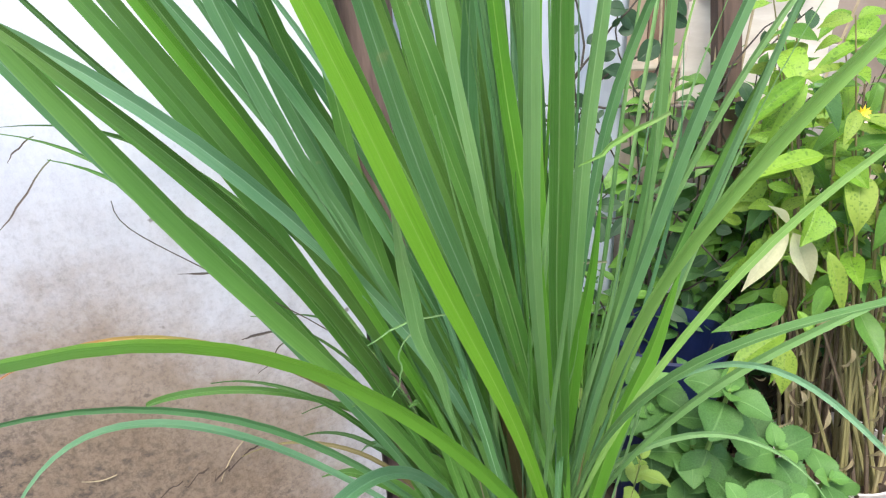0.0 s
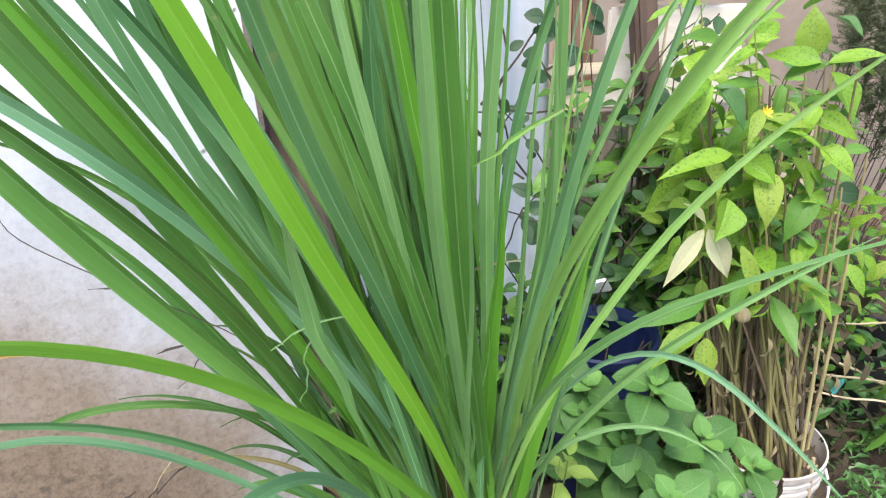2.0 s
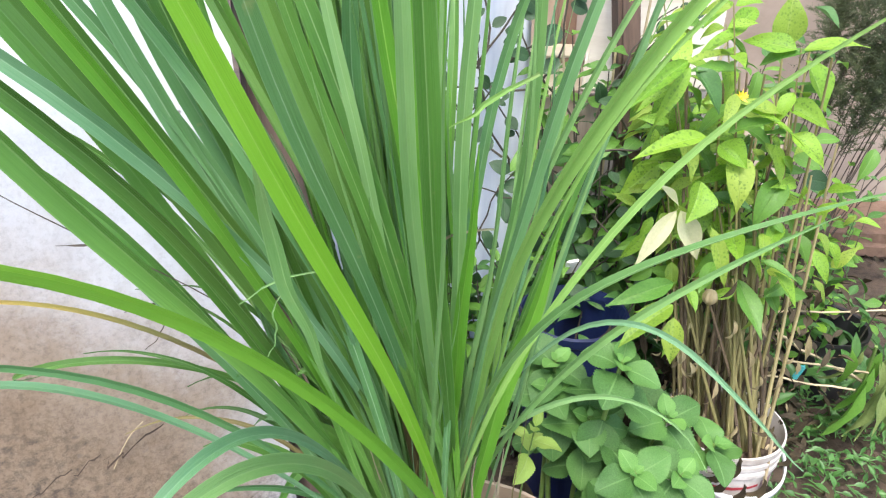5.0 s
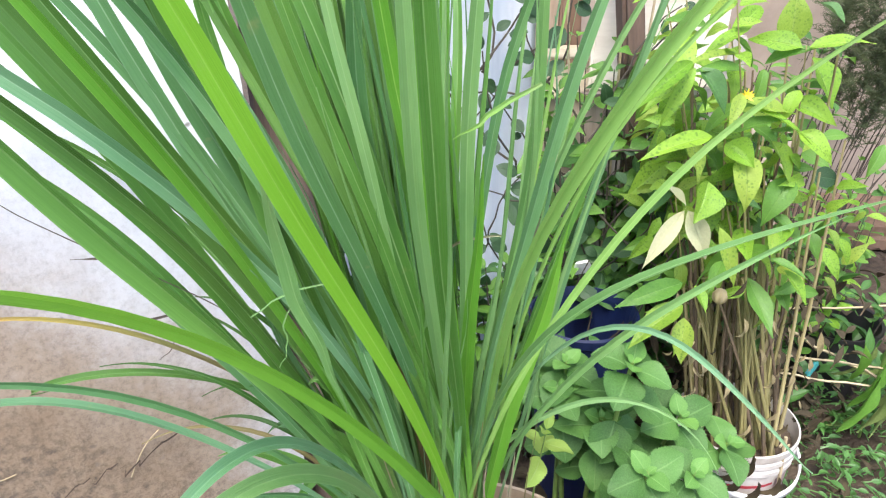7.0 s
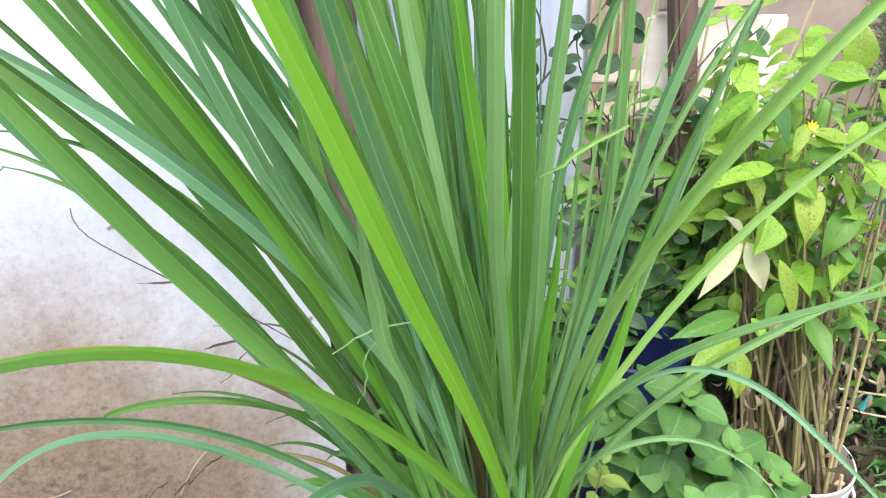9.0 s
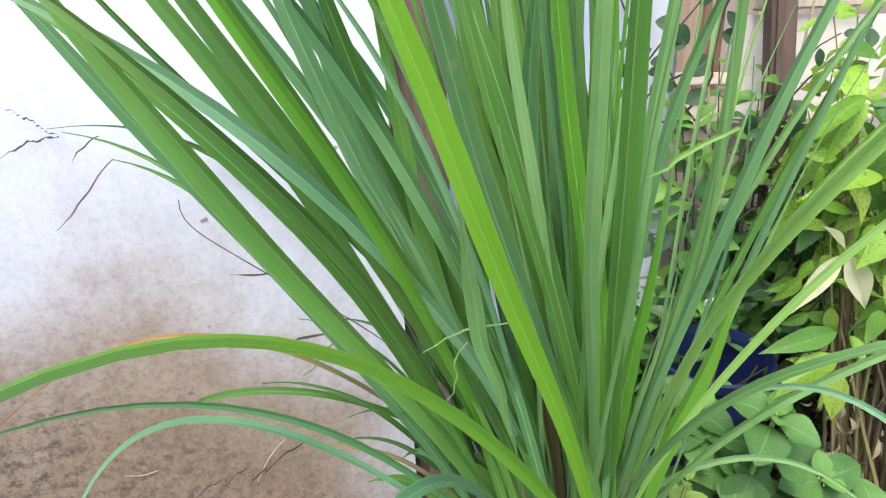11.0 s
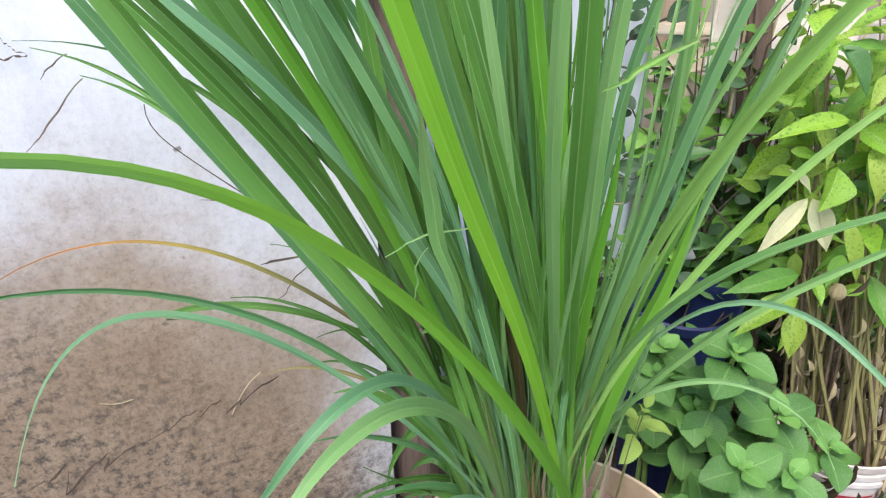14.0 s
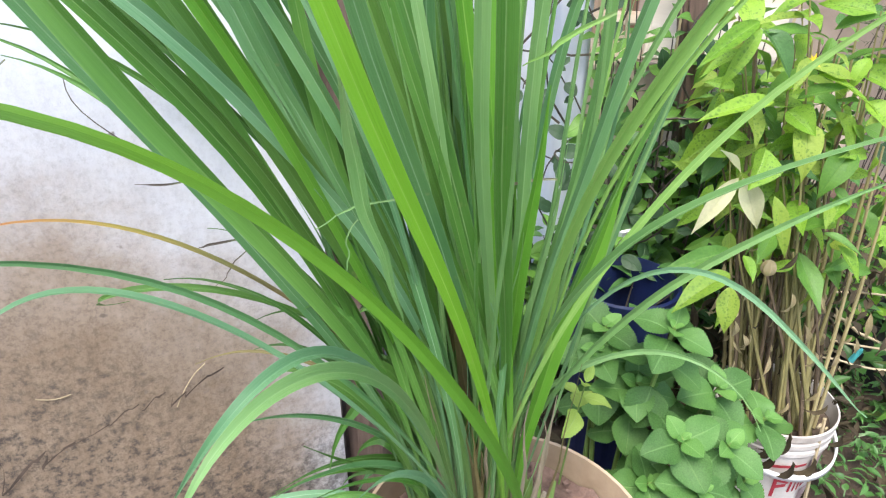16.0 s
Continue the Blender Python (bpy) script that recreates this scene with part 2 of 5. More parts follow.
PINK_WOOD = plain_material("pinkish_plank", (0.36, 0.28, 0.215), (0.62, 0.51, 0.42), 0.85, 22, 0.5, 0.002, (4, 4, 0.5))
GREY_WOOD = plain_material("grey_plank", (0.28, 0.25, 0.23), (0.50, 0.46, 0.43), 0.85, 22, 0.5, 0.002, (4, 4, 0.5))
BROWN_WOOD = plain_material("brown_plank", (0.16, 0.09, 0.06), (0.33, 0.21, 0.15), 0.85, 22, 0.5, 0.002, (4, 4, 0.5))
PLY = plain_material("pale_plywood", (0.56, 0.49, 0.41), (0.80, 0.74, 0.66), 0.85, 16, 0.3, 0.001, (1, 4, 4))
DARK_WOOD = plain_material("old_dark_wood", (0.05, 0.035, 0.028), (0.17, 0.11, 0.085), 0.9, 24, 0.6, 0.003, (5, 5, 0.5))
POLE_WOOD = plain_material("dark_pole", (0.07, 0.05, 0.042), (0.24, 0.165, 0.135), 0.9, 24, 0.6, 0.003, (5, 5, 0.5))
METAL = plain_material("pale_painted_sheet", (0.68, 0.73, 0.82), (0.86, 0.90, 0.96), 0.5, 14, 0.2, 0.001, (4, 4, 0.4), 0.0)
BLUE = plain_material("blue_plastic", (0.0035, 0.008, 0.04), (0.006, 0.017, 0.085), 0.5, 20, 0.1)
WHITE_PLASTIC = plain_material("white_plastic", (0.30, 0.25, 0.21), (0.80, 0.78, 0.76), 0.42, 16, 0.1)
FAR_WALL = plain_material("beige_plaster", (0.24, 0.19, 0.155), (0.42, 0.345, 0.29), 0.9, 9, 0.3, 0.003)
STALK = plain_material("olive_stalk", (0.11, 0.098, 0.035), (0.40, 0.36, 0.15), 0.75, 60, 0.3, 0.001, (1, 1, 0.2))
TWIG = plain_material("thin_twig", (0.03, 0.025, 0.02), (0.10, 0.08, 0.06), 0.8, 60, 0.3, 0.001)
SHEATH = plain_material("dry_sheath", (0.22, 0.18, 0.13), (0.46, 0.40, 0.32), 0.7, 40, 0.3, 0.001, (6, 6, 0.4))
GREEN_STEM = plain_material("green_stem", (0.10, 0.18, 0.04), (0.22, 0.34, 0.09), 0.55, 40, 0.2, 0.001)

G_BLUE = grass_material("blade_blue_green", (0.051, 0.16, 0.048), (0.148, 0.319, 0.131), (0.40, 0.56, 0.38), 0.23, 0.36)
G_LIGHT = grass_material("blade_light_green", (0.107, 0.255, 0.071), (0.248, 0.442, 0.168), (0.46, 0.62, 0.32), 0.26, 0.38)
# sheen of the reflected sky painted into the blade as a pale mint base colour
G_PALE = grass_material("blade_pale_sheen_green", (0.091, 0.243, 0.103), (0.245, 0.45, 0.262), (0.42, 0.60, 0.42), 0.3, 0.36)
G_LIME = grass_material("blade_lime_green", (0.147, 0.34, 0.055), (0.304, 0.534, 0.138), (0.48, 0.64, 0.25), 0.36, 0.4)
G_MID = grass_material("blade_green", (0.056, 0.172, 0.026), (0.148, 0.344, 0.07), (0.42, 0.58, 0.28), 0.24, 0.36)
G_FRESH = grass_material("blade_fresh_green", (0.077, 0.243, 0.018), (0.171, 0.432, 0.05), (0.42, 0.62, 0.18), 0.36, 0.4)
G_BRIGHT = grass_material("blade_bright_green", (0.13, 0.36, 0.02), (0.27, 0.58, 0.05), (0.45, 0.66, 0.18), 0.38, 0.38)
G_DRY = grass_material("blade_withered", (0.12, 0.10, 0.045), (0.27, 0.23, 0.09), (0.45, 0.36, 0.2), 0.2, 0.7)
G_AMBER = grass_material("blade_withering", (0.12, 0.10, 0.045), (0.27, 0.23, 0.09), (0.45, 0.36, 0.2), 0.25, 0.6,
                         tip=[(0.3, (0.12, 0.17, 0.06)), (0.42, (0.22, 0.14, 0.09)), (0.58, (0.26, 0.26, 0.10)), (0.72, (0.62, 0.50, 0.14)), (0.85, (0.72, 0.34, 0.14)), (0.96, (0.26, 0.13, 0.09))])
G_ARCH = grass_material("blade_long_arching", (0.09, 0.26, 0.03), (0.2, 0.46, 0.05), (0.45, 0.64, 0.2), 0.34, 0.38,
                        tip=[(0.35, (0.09, 0.25, 0.03)), (0.6, (0.17, 0.42, 0.04)), (0.85, (0.25, 0.54, 0.06)), (1.0, (0.29, 0.54, 0.20))])
G_TIP = grass_material("blade_dead_tip", (0.08, 0.065, 0.055), (0.22, 0.18, 0.15), (0.2, 0.16, 0.14), 0.1, 0.8)
G_DEEP = grass_material("blade_deep_green", (0.036, 0.112, 0.017), (0.105, 0.24, 0.046), (0.30, 0.46, 0.2), 0.19, 0.36)
G_PAPER = grass_material("blade_straw", (0.22, 0.18, 0.13), (0.42, 0.36, 0.27), (0.6, 0.54, 0.42), 0.2, 0.7)
SHEATH_GREY = plain_material("purplish_sheath", (0.22, 0.17, 0.17), (0.50, 0.43, 0.42), 0.7, 40, 0.3, 0.001, (6, 6, 0.4))
L_GREEN = leaf_material("green_leaf", (0.055, 0.165, 0.022), (0.18, 0.38, 0.055), (0.26, 0.42, 0.14), 0.3, 0.45)
L_YOUNG = leaf_material("young_leaf", (0.20, 0.36, 0.05), (0.42, 0.56, 0.13), (0.5, 0.6, 0.25), 0.35, 0.55)
L_YELLOW = leaf_material("yellowing_leaf", (0.14, 0.30, 0.025), (0.40, 0.52, 0.09), (0.45, 0.55, 0.2), 0.4, 0.5, (0.10, 0.22, 0.03))
L_NEEDLE = leaf_material("conifer_needles", (0.035, 0.055, 0.022), (0.12, 0.15, 0.06), (0.08, 0.12, 0.06), 0.15, 0.6)
STRAP = plain_material("strap_plastic", (0.74, 0.74, 0.75), (0.86, 0.86, 0.87), 0.4, 24, 0.05)
RED_PRINT = plain_material("red_print", (0.30, 0.025, 0.04), (0.48, 0.05, 0.07), 0.5, 80, 0.1)
DARK_PRINT = plain_material("faded_dark_print", (0.10, 0.05, 0.06), (0.55, 0.42, 0.42), 0.6, 60, 0.1)
PALE_STALK = plain_material("pale_stalk", (0.17, 0.14, 0.06), (0.50, 0.43, 0.22), 0.75, 60, 0.3, 0.001, (1, 1, 0.2))
DEAD_STALK = plain_material("dead_stalk", (0.07, 0.05, 0.035), (0.22, 0.16, 0.10), 0.85, 60, 0.3, 0.001)
PALE_TWIG = plain_material("pale_twig", (0.28, 0.22, 0.13), (0.55, 0.46, 0.30), 0.75, 60, 0.2, 0.001)
BLACK = plain_material("black_plastic", (0.012, 0.012, 0.014), (0.03, 0.03, 0.035), 0.5, 30, 0.1)
TURQUOISE = plain_material("turquoise_plastic", (0.05, 0.30, 0.33), (0.10, 0.46, 0.48), 0.45, 30, 0.1)
YELLOW = plain_material("yellow_petal", (0.70, 0.50, 0.02), (0.85, 0.68, 0.05), 0.5, 40, 0.1)
L_BORAGE = leaf_material("borage_leaf", (0.034, 0.105, 0.02), (0.14, 0.31, 0.075), (0.24, 0.43, 0.15), 0.22, 0.6, None, 7.0, 0.35)
L_BORAGE_YOUNG = leaf_material("young_borage_leaf", (0.07, 0.20, 0.035), (0.22, 0.44, 0.11), (0.30, 0.50, 0.18), 0.28, 0.6, None, 7.0, 0.35)
L_LIME = leaf_material("lime_leaf", (0.10, 0.28, 0.02), (0.38, 0.60, 0.07), (0.46, 0.64, 0.18), 0.42, 0.45, (0.07, 0.18, 0.025), 10.0)
L_PALE = leaf_material("bleached_leaf", (0.50, 0.52, 0.28), (0.78, 0.76, 0.52), (0.6, 0.6, 0.4), 0.35, 0.6)
L_DARK = leaf_material("dark_leaf", (0.03, 0.10, 0.024), (0.10, 0.25, 0.055), (0.16, 0.28, 0.10), 0.25, 0.4)
L_VINE = leaf_material("vine_leaf", (0.014, 0.045, 0.016), (0.045, 0.115, 0.04), (0.12, 0.2, 0.1), 0.2, 0.45)
L_WILT = leaf_material("wilting_leaf", (0.13, 0.20, 0.05), (0.33, 0.42, 0.15), (0.4, 0.46, 0.22), 0.3, 0.6, None, 14.0, 0.8)
L_STRAW = leaf_material("straw_leaf", (0.24, 0.19, 0.09), (0.62, 0.53, 0.33), (0.6, 0.5, 0.32), 0.3, 0.7)
L_DEAD = leaf_material("dead_leaf", (0.022, 0.018, 0.010), (0.105, 0.08, 0.042), (0.15, 0.1, 0.06), 0.12, 0.85)


# ---- builders ----
def flat(bm, name):
    me = bpy.data.meshes.new(name)
    bm.to_mesh(me)
    bm.free()
    return me


def part(name, data, material, parent, label="", at=None):
    me = data if isinstance(data, bpy.types.Mesh) else flat(data, name)
    if material is not None and not me.materials:
        me.materials.append(material)
    ob = new(name, me)
    ob.parent = parent
    if at is not None:
        ob.matrix_basis = at
    return tagged(ob, label) if label else ob


def thing(name, place, label, category, group="", kind=""):
    ob = new(name)
    ob.empty_display_size = 0.05
    ob.matrix_basis = Matrix.Translation(place)
    return tagged(ob, label, category, group, kind)


def solid(name, bm, material, label="", category="", group="", kind="", at=None):
    me = flat(bm, name)
    me.materials.append(material)
    ob = new(name, me)
    if at is not None:
        ob.matrix_basis = at
    return tagged(ob, label, category, group, kind)


def smooth(me):
    me.polygons.foreach_set("use_smooth", [True] * len(me.polygons))
    return me


def box(size, at=(0, 0, 0), bevel=0.004, bm=None):
    bm = bm or bmesh.new()
    made = bmesh.ops.create_cube(bm, size=1)["verts"]
    for v in made:
        v.co = Vector((v.co.x * size[0] + at[0], v.co.y * size[1] + at[1], v.co.z * size[2] + at[2]))
    if bevel:
        edges = list({e for v in made for e in v.link_edges})
        bmesh.ops.bevel(bm, geom=edges, offset=bevel, segments=2, affect="EDGES")
    return bm


def lathe(profile, sides=40, wobble=0.0, seed=0):
    """Rings of (radius, z), turned about z; a first or last radius of 0 closes it."""
    rng = random.Random(seed)
    bm = bmesh.new()
    offs = [rng.uniform(-wobble, wobble) for _ in range(3)]
    rings = []
    for r, z in profile:
        ring = []
        for i in range(sides):
            a = 2 * math.pi * i / sides
            k = 1 + offs[0] * math.cos(2 * a) + offs[1] * math.sin(3 * a)
            ring.append(bm.verts.new((r * k * math.cos(a), r * k * math.sin(a), z + offs[2] * r * math.cos(a))))
        rings.append(ring)
    for lo, hi in zip(rings, rings[1:]):
        for i in range(sides):
            bm.faces.new((lo[i], lo[(i + 1) % sides], hi[(i + 1) % sides], hi[i]))
    bm.normal_update()
    return bm


def tube(points, radii, sides=6, bm=None):
    bm = bm or bmesh.new()
    pts = [Vector(p) for p in points]
    rings = []
    for i, p in enumerate(pts):
        d = (pts[min(i + 1, len(pts) - 1)] - pts[max(i - 1, 0)]).normalized()
        a = d.cross(Vector((0.31, 0.92, 0.22))).normalized()
        b = d.cross(a)
        r = radii[i] if isinstance(radii, (list, tuple)) else radii
        rings.append([bm.verts.new(p + r * (math.cos(2 * math.pi * k / sides) * a + math.sin(2 * math.pi * k / sides) * b)) for k in range(sides)])
    for lo, hi in zip(rings, rings[1:]):
        for k in range(sides):
            bm.faces.new((lo[k], lo[(k + 1) % sides], hi[(k + 1) % sides], hi[k]))
    bm.faces.new(rings[0][::-1])
    bm.faces.new(rings[-1])
    return bm


def bezier(points, t):
    pts = [Vector(p) for p in points]
    while len(pts) > 1:
        pts = [a.lerp(b, t) for a, b in zip(pts, pts[1:])]
    return pts[0]


def blade_mesh(curve, width, face=(0, -1, 0.25), twist=0.0, fold=0.22, segs=26, base=0.2, wide=0.6, ripple=0.0, end=0.0, sway=1.0):
    """A grass blade along a Bezier curve: folded at the midrib, narrow at the sheath, drawn to a long point."""
    bm = bmesh.new()
    uvl = bm.loops.layers.uv.new("UVMap")
    rows = []
    face = Vector(face).normalized()
    for i in range(segs + 1):
        t = i / segs
        p = bezier(curve, t) + face.cross(Vector((0, 0, 1))) * ((0.0032 * math.sin(8 * t + 3 * twist) + 0.0014 * math.sin(21 * t + 5 * twist)) * t * sway)
        d = (bezier(curve, min(t + 0.02, 1)) - bezier(curve, max(t - 0.02, 0))).normalized()
        side = d.cross(face)
        if side.length < 0.05:
            side = d.cross(Vector((1, 0, 0)))
        side.normalize()
        side = Matrix.Rotation(radians(twist) * (0.2 + 0.8 * t + 0.35 * math.sin(7 * t + twist)), 3, d) @ side
        nrm = side.cross(d)
        if t < wide:
            w = base + (1 - base) * math.sin(0.5 * math.pi * t / wide) ** 1.7
        else:
            w = end + (1 - end) * (1 - ((t - wide) / (1 - wide)) ** 1.5)
        w = max(w * width * 0.5, 0.0004)
        wob = ripple * width * math.sin(t * 17 + width * 900)
        row = []
        for k in (-2, -1, 0, 1, 2):
            q = k / 2
            row.append(bm.verts.new(p + side * (w * q * (1 - 0.12 * fold * abs(q))) + nrm * (fold * w * abs(q) ** 1.15 + wob * q)))
        rows.append(row)
    for i, (lo, hi) in enumerate(zip(rows, rows[1:])):
        for k in range(4):
            f = bm.faces.new((lo[k], lo[k + 1], hi[k + 1], hi[k]))
            f.smooth = True
            if k == 2:
                bm.edges.get((lo[2], hi[2])).smooth = False
            for loop, (u, v) in zip(f.loops, ((k / 4, i), ((k + 1) / 4, i), ((k + 1) / 4, i + 1), (k / 4, i + 1))):
                loop[uvl].uv = (u, v / segs * 8)
    return bm


def leaf_into(bm, uvl, m, length, width, droop=0.2, fold=0.2, segs=8, teeth=0, wide=0.42, point=1.0, stalk=0.0, across=2, cup=0.0, wave=0.0, turn=0.0):
    """A broad leaf along +y of the pose m, its face up +z: petiole, rounded or toothed margin, drooping tip."""
    rows = []
    for i in range(segs + 1):
        t = i / segs
        if t < wide:
            w = math.sin(0.5 * math.pi * t / wide) ** 0.75
        else:
            w = max(math.cos(0.5 * math.pi * (t - wide) / (1 - wide)), 0.0) ** point
        w = max(w, 0.02) * width * 0.5
        if teeth:
            w *= 1 + (0.05 if i % 2 else -0.06)
        ang = droop * 1.8 * t
        y = stalk + length * (t if abs(droop) < 1e-4 else math.sin(ang) / (droop * 1.8))
        z = -length * (0 if abs(droop) < 1e-4 else (1 - math.cos(ang)) / (droop * 1.8))
        row = []
        for k in range(-across, across + 1):
            s = k / across
            lift = (abs(s) * fold + cup * (s * s - 0.5 * abs(s))) * w
            lift += wave * width * abs(s) * math.sin(11 * t + 2.2 * s + 7 * turn)
            a = turn * t
            row.append(bm.verts.new(m @ Vector((s * w * math.cos(a) + 0.12 * turn * t * t * length, y, z + lift + s * w * math.sin(a)))))
        rows.append(row)
    n = 2 * across
    for i, (lo, hi) in enumerate(zip(rows, rows[1:])):
        for k in range(n):
            f = bm.faces.new((lo[k], lo[k + 1], hi[k + 1], hi[k]))
            f.smooth = True
            for loop, (u, v) in zip(f.loops, ((k / n, i), ((k + 1) / n, i), ((k + 1) / n, i + 1), (k / n, i + 1))):
                loop[uvl].uv = (u, v / segs)
    if stalk > 0:
        r = 0.0012
        ring = [[bm.verts.new(m @ Vector((r * math.cos(a), y, r * math.sin(a)))) for a in (0, 2.1, 4.2)] for y in (0, stalk + 0.1 * length)]
        for k in range(3):
            f = bm.faces.new((ring[0][k], ring[0][(k + 1) % 3], ring[1][(k + 1) % 3], ring[1][k]))
            for loop in f.loops:
                loop[uvl].uv = (0.5, 0.5)


def leaf_mesh(name, material, **shape):
    bm = bmesh.new()
    uvl = bm.loops.layers.uv.new("UVMap")
    leaf_into(bm, uvl, Matrix.Identity(4), **shape)
    me = flat(bm, name)
    me.materials.append(material)
    return me


def leaf_pose(place, way, up=(0, 0, 1), roll=0.0, size=1.0):
    """The pose of a leaf that grows from place along way, its face turned towards up."""
    y = Vector(way).normalized()
    x = y.cross(Vector(up))
    x = x.normalized() if x.length > 1e-3 else y.orthogonal().normalized()
    z = x.cross(y)
    m = Matrix((x, y, z)).transposed().to_4x4()
    return Matrix.Translation(place) @ m @ pose(0, 0, 0, 0, roll, 0) @ Matrix.Scale(size, 4)


# ---- ground ----
def ground_sheet():
    bm = bmesh.new()
    xs = [-60, -20, -6, -2] + [-1.2 + 0.06 * i for i in range(54)] + [2.6, 6, 20, 60]
    ys = [-60, -20, -6, -2, -0.8] + [-0.2 + 0.06 * i for i in range(48)] + [3.4, 6, 20, 60]
    grid = [[bm.verts.new((x, y, 0.022 * (noise.noise((x * 5, y * 5, 1)) + 0.5 * noise.noise((x * 17, y * 17, 2))) - 0.012)) for x in xs] for y in ys]
    for a, b in zip(grid, grid[1:]):
        for i in range(len(xs) - 1):
            bm.faces.new((a[i], a[i + 1], b[i + 1], b[i])).smooth = True
    return bm


solid("ground", ground_sheet(), SOIL, "dark damp garden soil strewn with dead leaves", "ground", kind="structure")

# ---- plastered wall, which runs obliquely behind the grass and ends beside a post ----
WALL_TURN = math.atan(0.446)
wall_bm = bmesh.new()
nx, nz = 60, 36
front = [[wall_bm.verts.new((-3.0 + 3.0 * i / nx, 0.0025 * noise.noise((i * 0.5, j * 0.5, 3)), -0.1 + 2.5 * j / nz)) for i in range(nx + 1)] for j in range(nz + 1)]
for a, b in zip(front, front[1:]):
    for i in range(nx):
        wall_bm.faces.new((a[i], a[i + 1], b[i + 1], b[i])).smooth = True
box((3.0, 0.116, 2.5), (-1.5, 0.064, 1.15), 0.0, wall_bm)
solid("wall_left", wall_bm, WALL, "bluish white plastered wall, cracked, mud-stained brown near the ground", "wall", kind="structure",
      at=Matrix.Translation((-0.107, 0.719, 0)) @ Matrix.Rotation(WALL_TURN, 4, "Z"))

wall_left = bpy.data.objects["wall_left"]


def crack(x0, z0, x1, z1, rough, width, seed, bm):
    """A wandering split in the plaster from one spot to another, in the wall's own plane."""
    r, n = random.Random(seed), 26
    pts, dev = [], 0.0
    for i in range(n + 1):
        t = i / n
        dev = dev * 0.8 + r.uniform(-rough, rough)
        pts.append((x0 + (x1 - x0) * t + dev * 0.6, z0 + (z1 - z0) * t + dev * math.sin(math.pi * t)))
    rows = []
    for i, (x, z) in enumerate(pts):
        w = width * r.uniform(0.05, 1.2) * min(1, 3 * (1 - i / n) + 0.2)
        rows.append([bm.verts.new((x, -0.0042, z - w)), bm.verts.new((x, -0.0042, z + w))])
    for a, b in zip(rows, rows[1:]):
        bm.faces.new((a[0], b[0], b[1], a[1]))


SPLIT = plain_material("open_crack", (0.04, 0.03, 0.025), (0.15, 0.11, 0.085), 0.95, 80, 0.2)
bm = bmesh.new()
crack(-0.145, 0.329, -0.33, 0.279, 0.017, 0.0015, 3, bm)
crack(-0.33, 0.279, -0.47, 0.255, 0.018, 0.0026, 4, bm)
crack(-0.325, 0.758, -0.40, 0.743, 0.003, 0.0010, 5, bm)
crack(-0.325, 0.758, -0.363, 0.79, 0.003, 0.0008, 6, bm)
crack(-0.363, 0.79, -0.362, 0.82, 0.002, 0.0004, 7, bm)
part("crack", bm, SPLIT, wall_left, "fine dark cracks in the plaster")
for x0, z0, x1, z1, sag in ((-0.359, 0.356, -0.323, 0.35, 0.004), (-0.172, 0.342, -0.216, 0.287, -0.008)):
    pts = [(x0 + (x1 - x0) * k / 6, -0.0035, z0 + (z1 - z0) * k / 6 - sag * math.sin(math.pi * k / 6)) for k in range(7)]
    part("straw", tube(pts, 0.0006, 5), PALE_TWIG, wall_left, "thin dry straw stuck to the plaster")

# ---- fence: pole, corrugated sheet, planks and posts ----
bm = tube([(-0.075, 0.78, -0.05), (-0.08, 0.785, 0.5), (-0.07, 0.79, 1.4)], [0.038, 0.036, 0.034], 12)
solid("wooden_pole", bm, POLE_WOOD, "weathered brown wooden pole beside the wall", "pole")


def corrugated(width, height, pitch=0.076, depth=0.009):
    bm = bmesh.new()
    n = int(width / pitch * 10)
    cols = []
    for i in range(n + 1):
        x = width * i / n
        y = depth * math.sin(2 * math.pi * x / pitch)
        cols.append([bm.verts.new((x, y, height * j / 6)) for j in range(7)])
    for a, b in zip(cols, cols[1:]):
        for j in range(6):
            bm.faces.new((a[j], b[j], b[j + 1], a[j + 1])).smooth = True
    bmesh.ops.solidify(bm, geom=bm.faces[:], thickness=0.0012)
    return bm


solid("corrugated_sheet", corrugated(0.36, 1.6), METAL, "pale bluish corrugated metal sheet standing in the fence", "metal sheet", at=pose(-0.08, 0.96, -0.02))

fence = thing("plank_fence", (0.6, 1.12, 0), "patched fence of pale and weathered wooden boards on dark posts", "fence")
for x0, x1, z0, z1, dy, m, lean in ((0.24, 0.455, -0.02, 0.614, 0.0, PINK_WOOD, 0.5), (0.315, 0.367, 0.60, 1.5, 0.012, WOOD, 0.3), (0.369, 0.408, 0.60, 1.5, 0.012, BROWN_WOOD, 0.3),
                                    (0.46, 0.60, -0.02, 0.66, 0.014, GREY_WOOD, -0.4), (0.603, 0.72, -0.02, 0.70, 0.016, GREY_WOOD, 0.5), (0.724, 0.85, -0.02, 0.56, 0.014, PINK_WOOD, -0.3)):
    part("plank", box((x1 - x0, 0.018, z1 - z0)), m, fence, at=pose((x0 + x1) / 2 - 0.6, dy, (z0 + z1) / 2, 0, lean, 0))
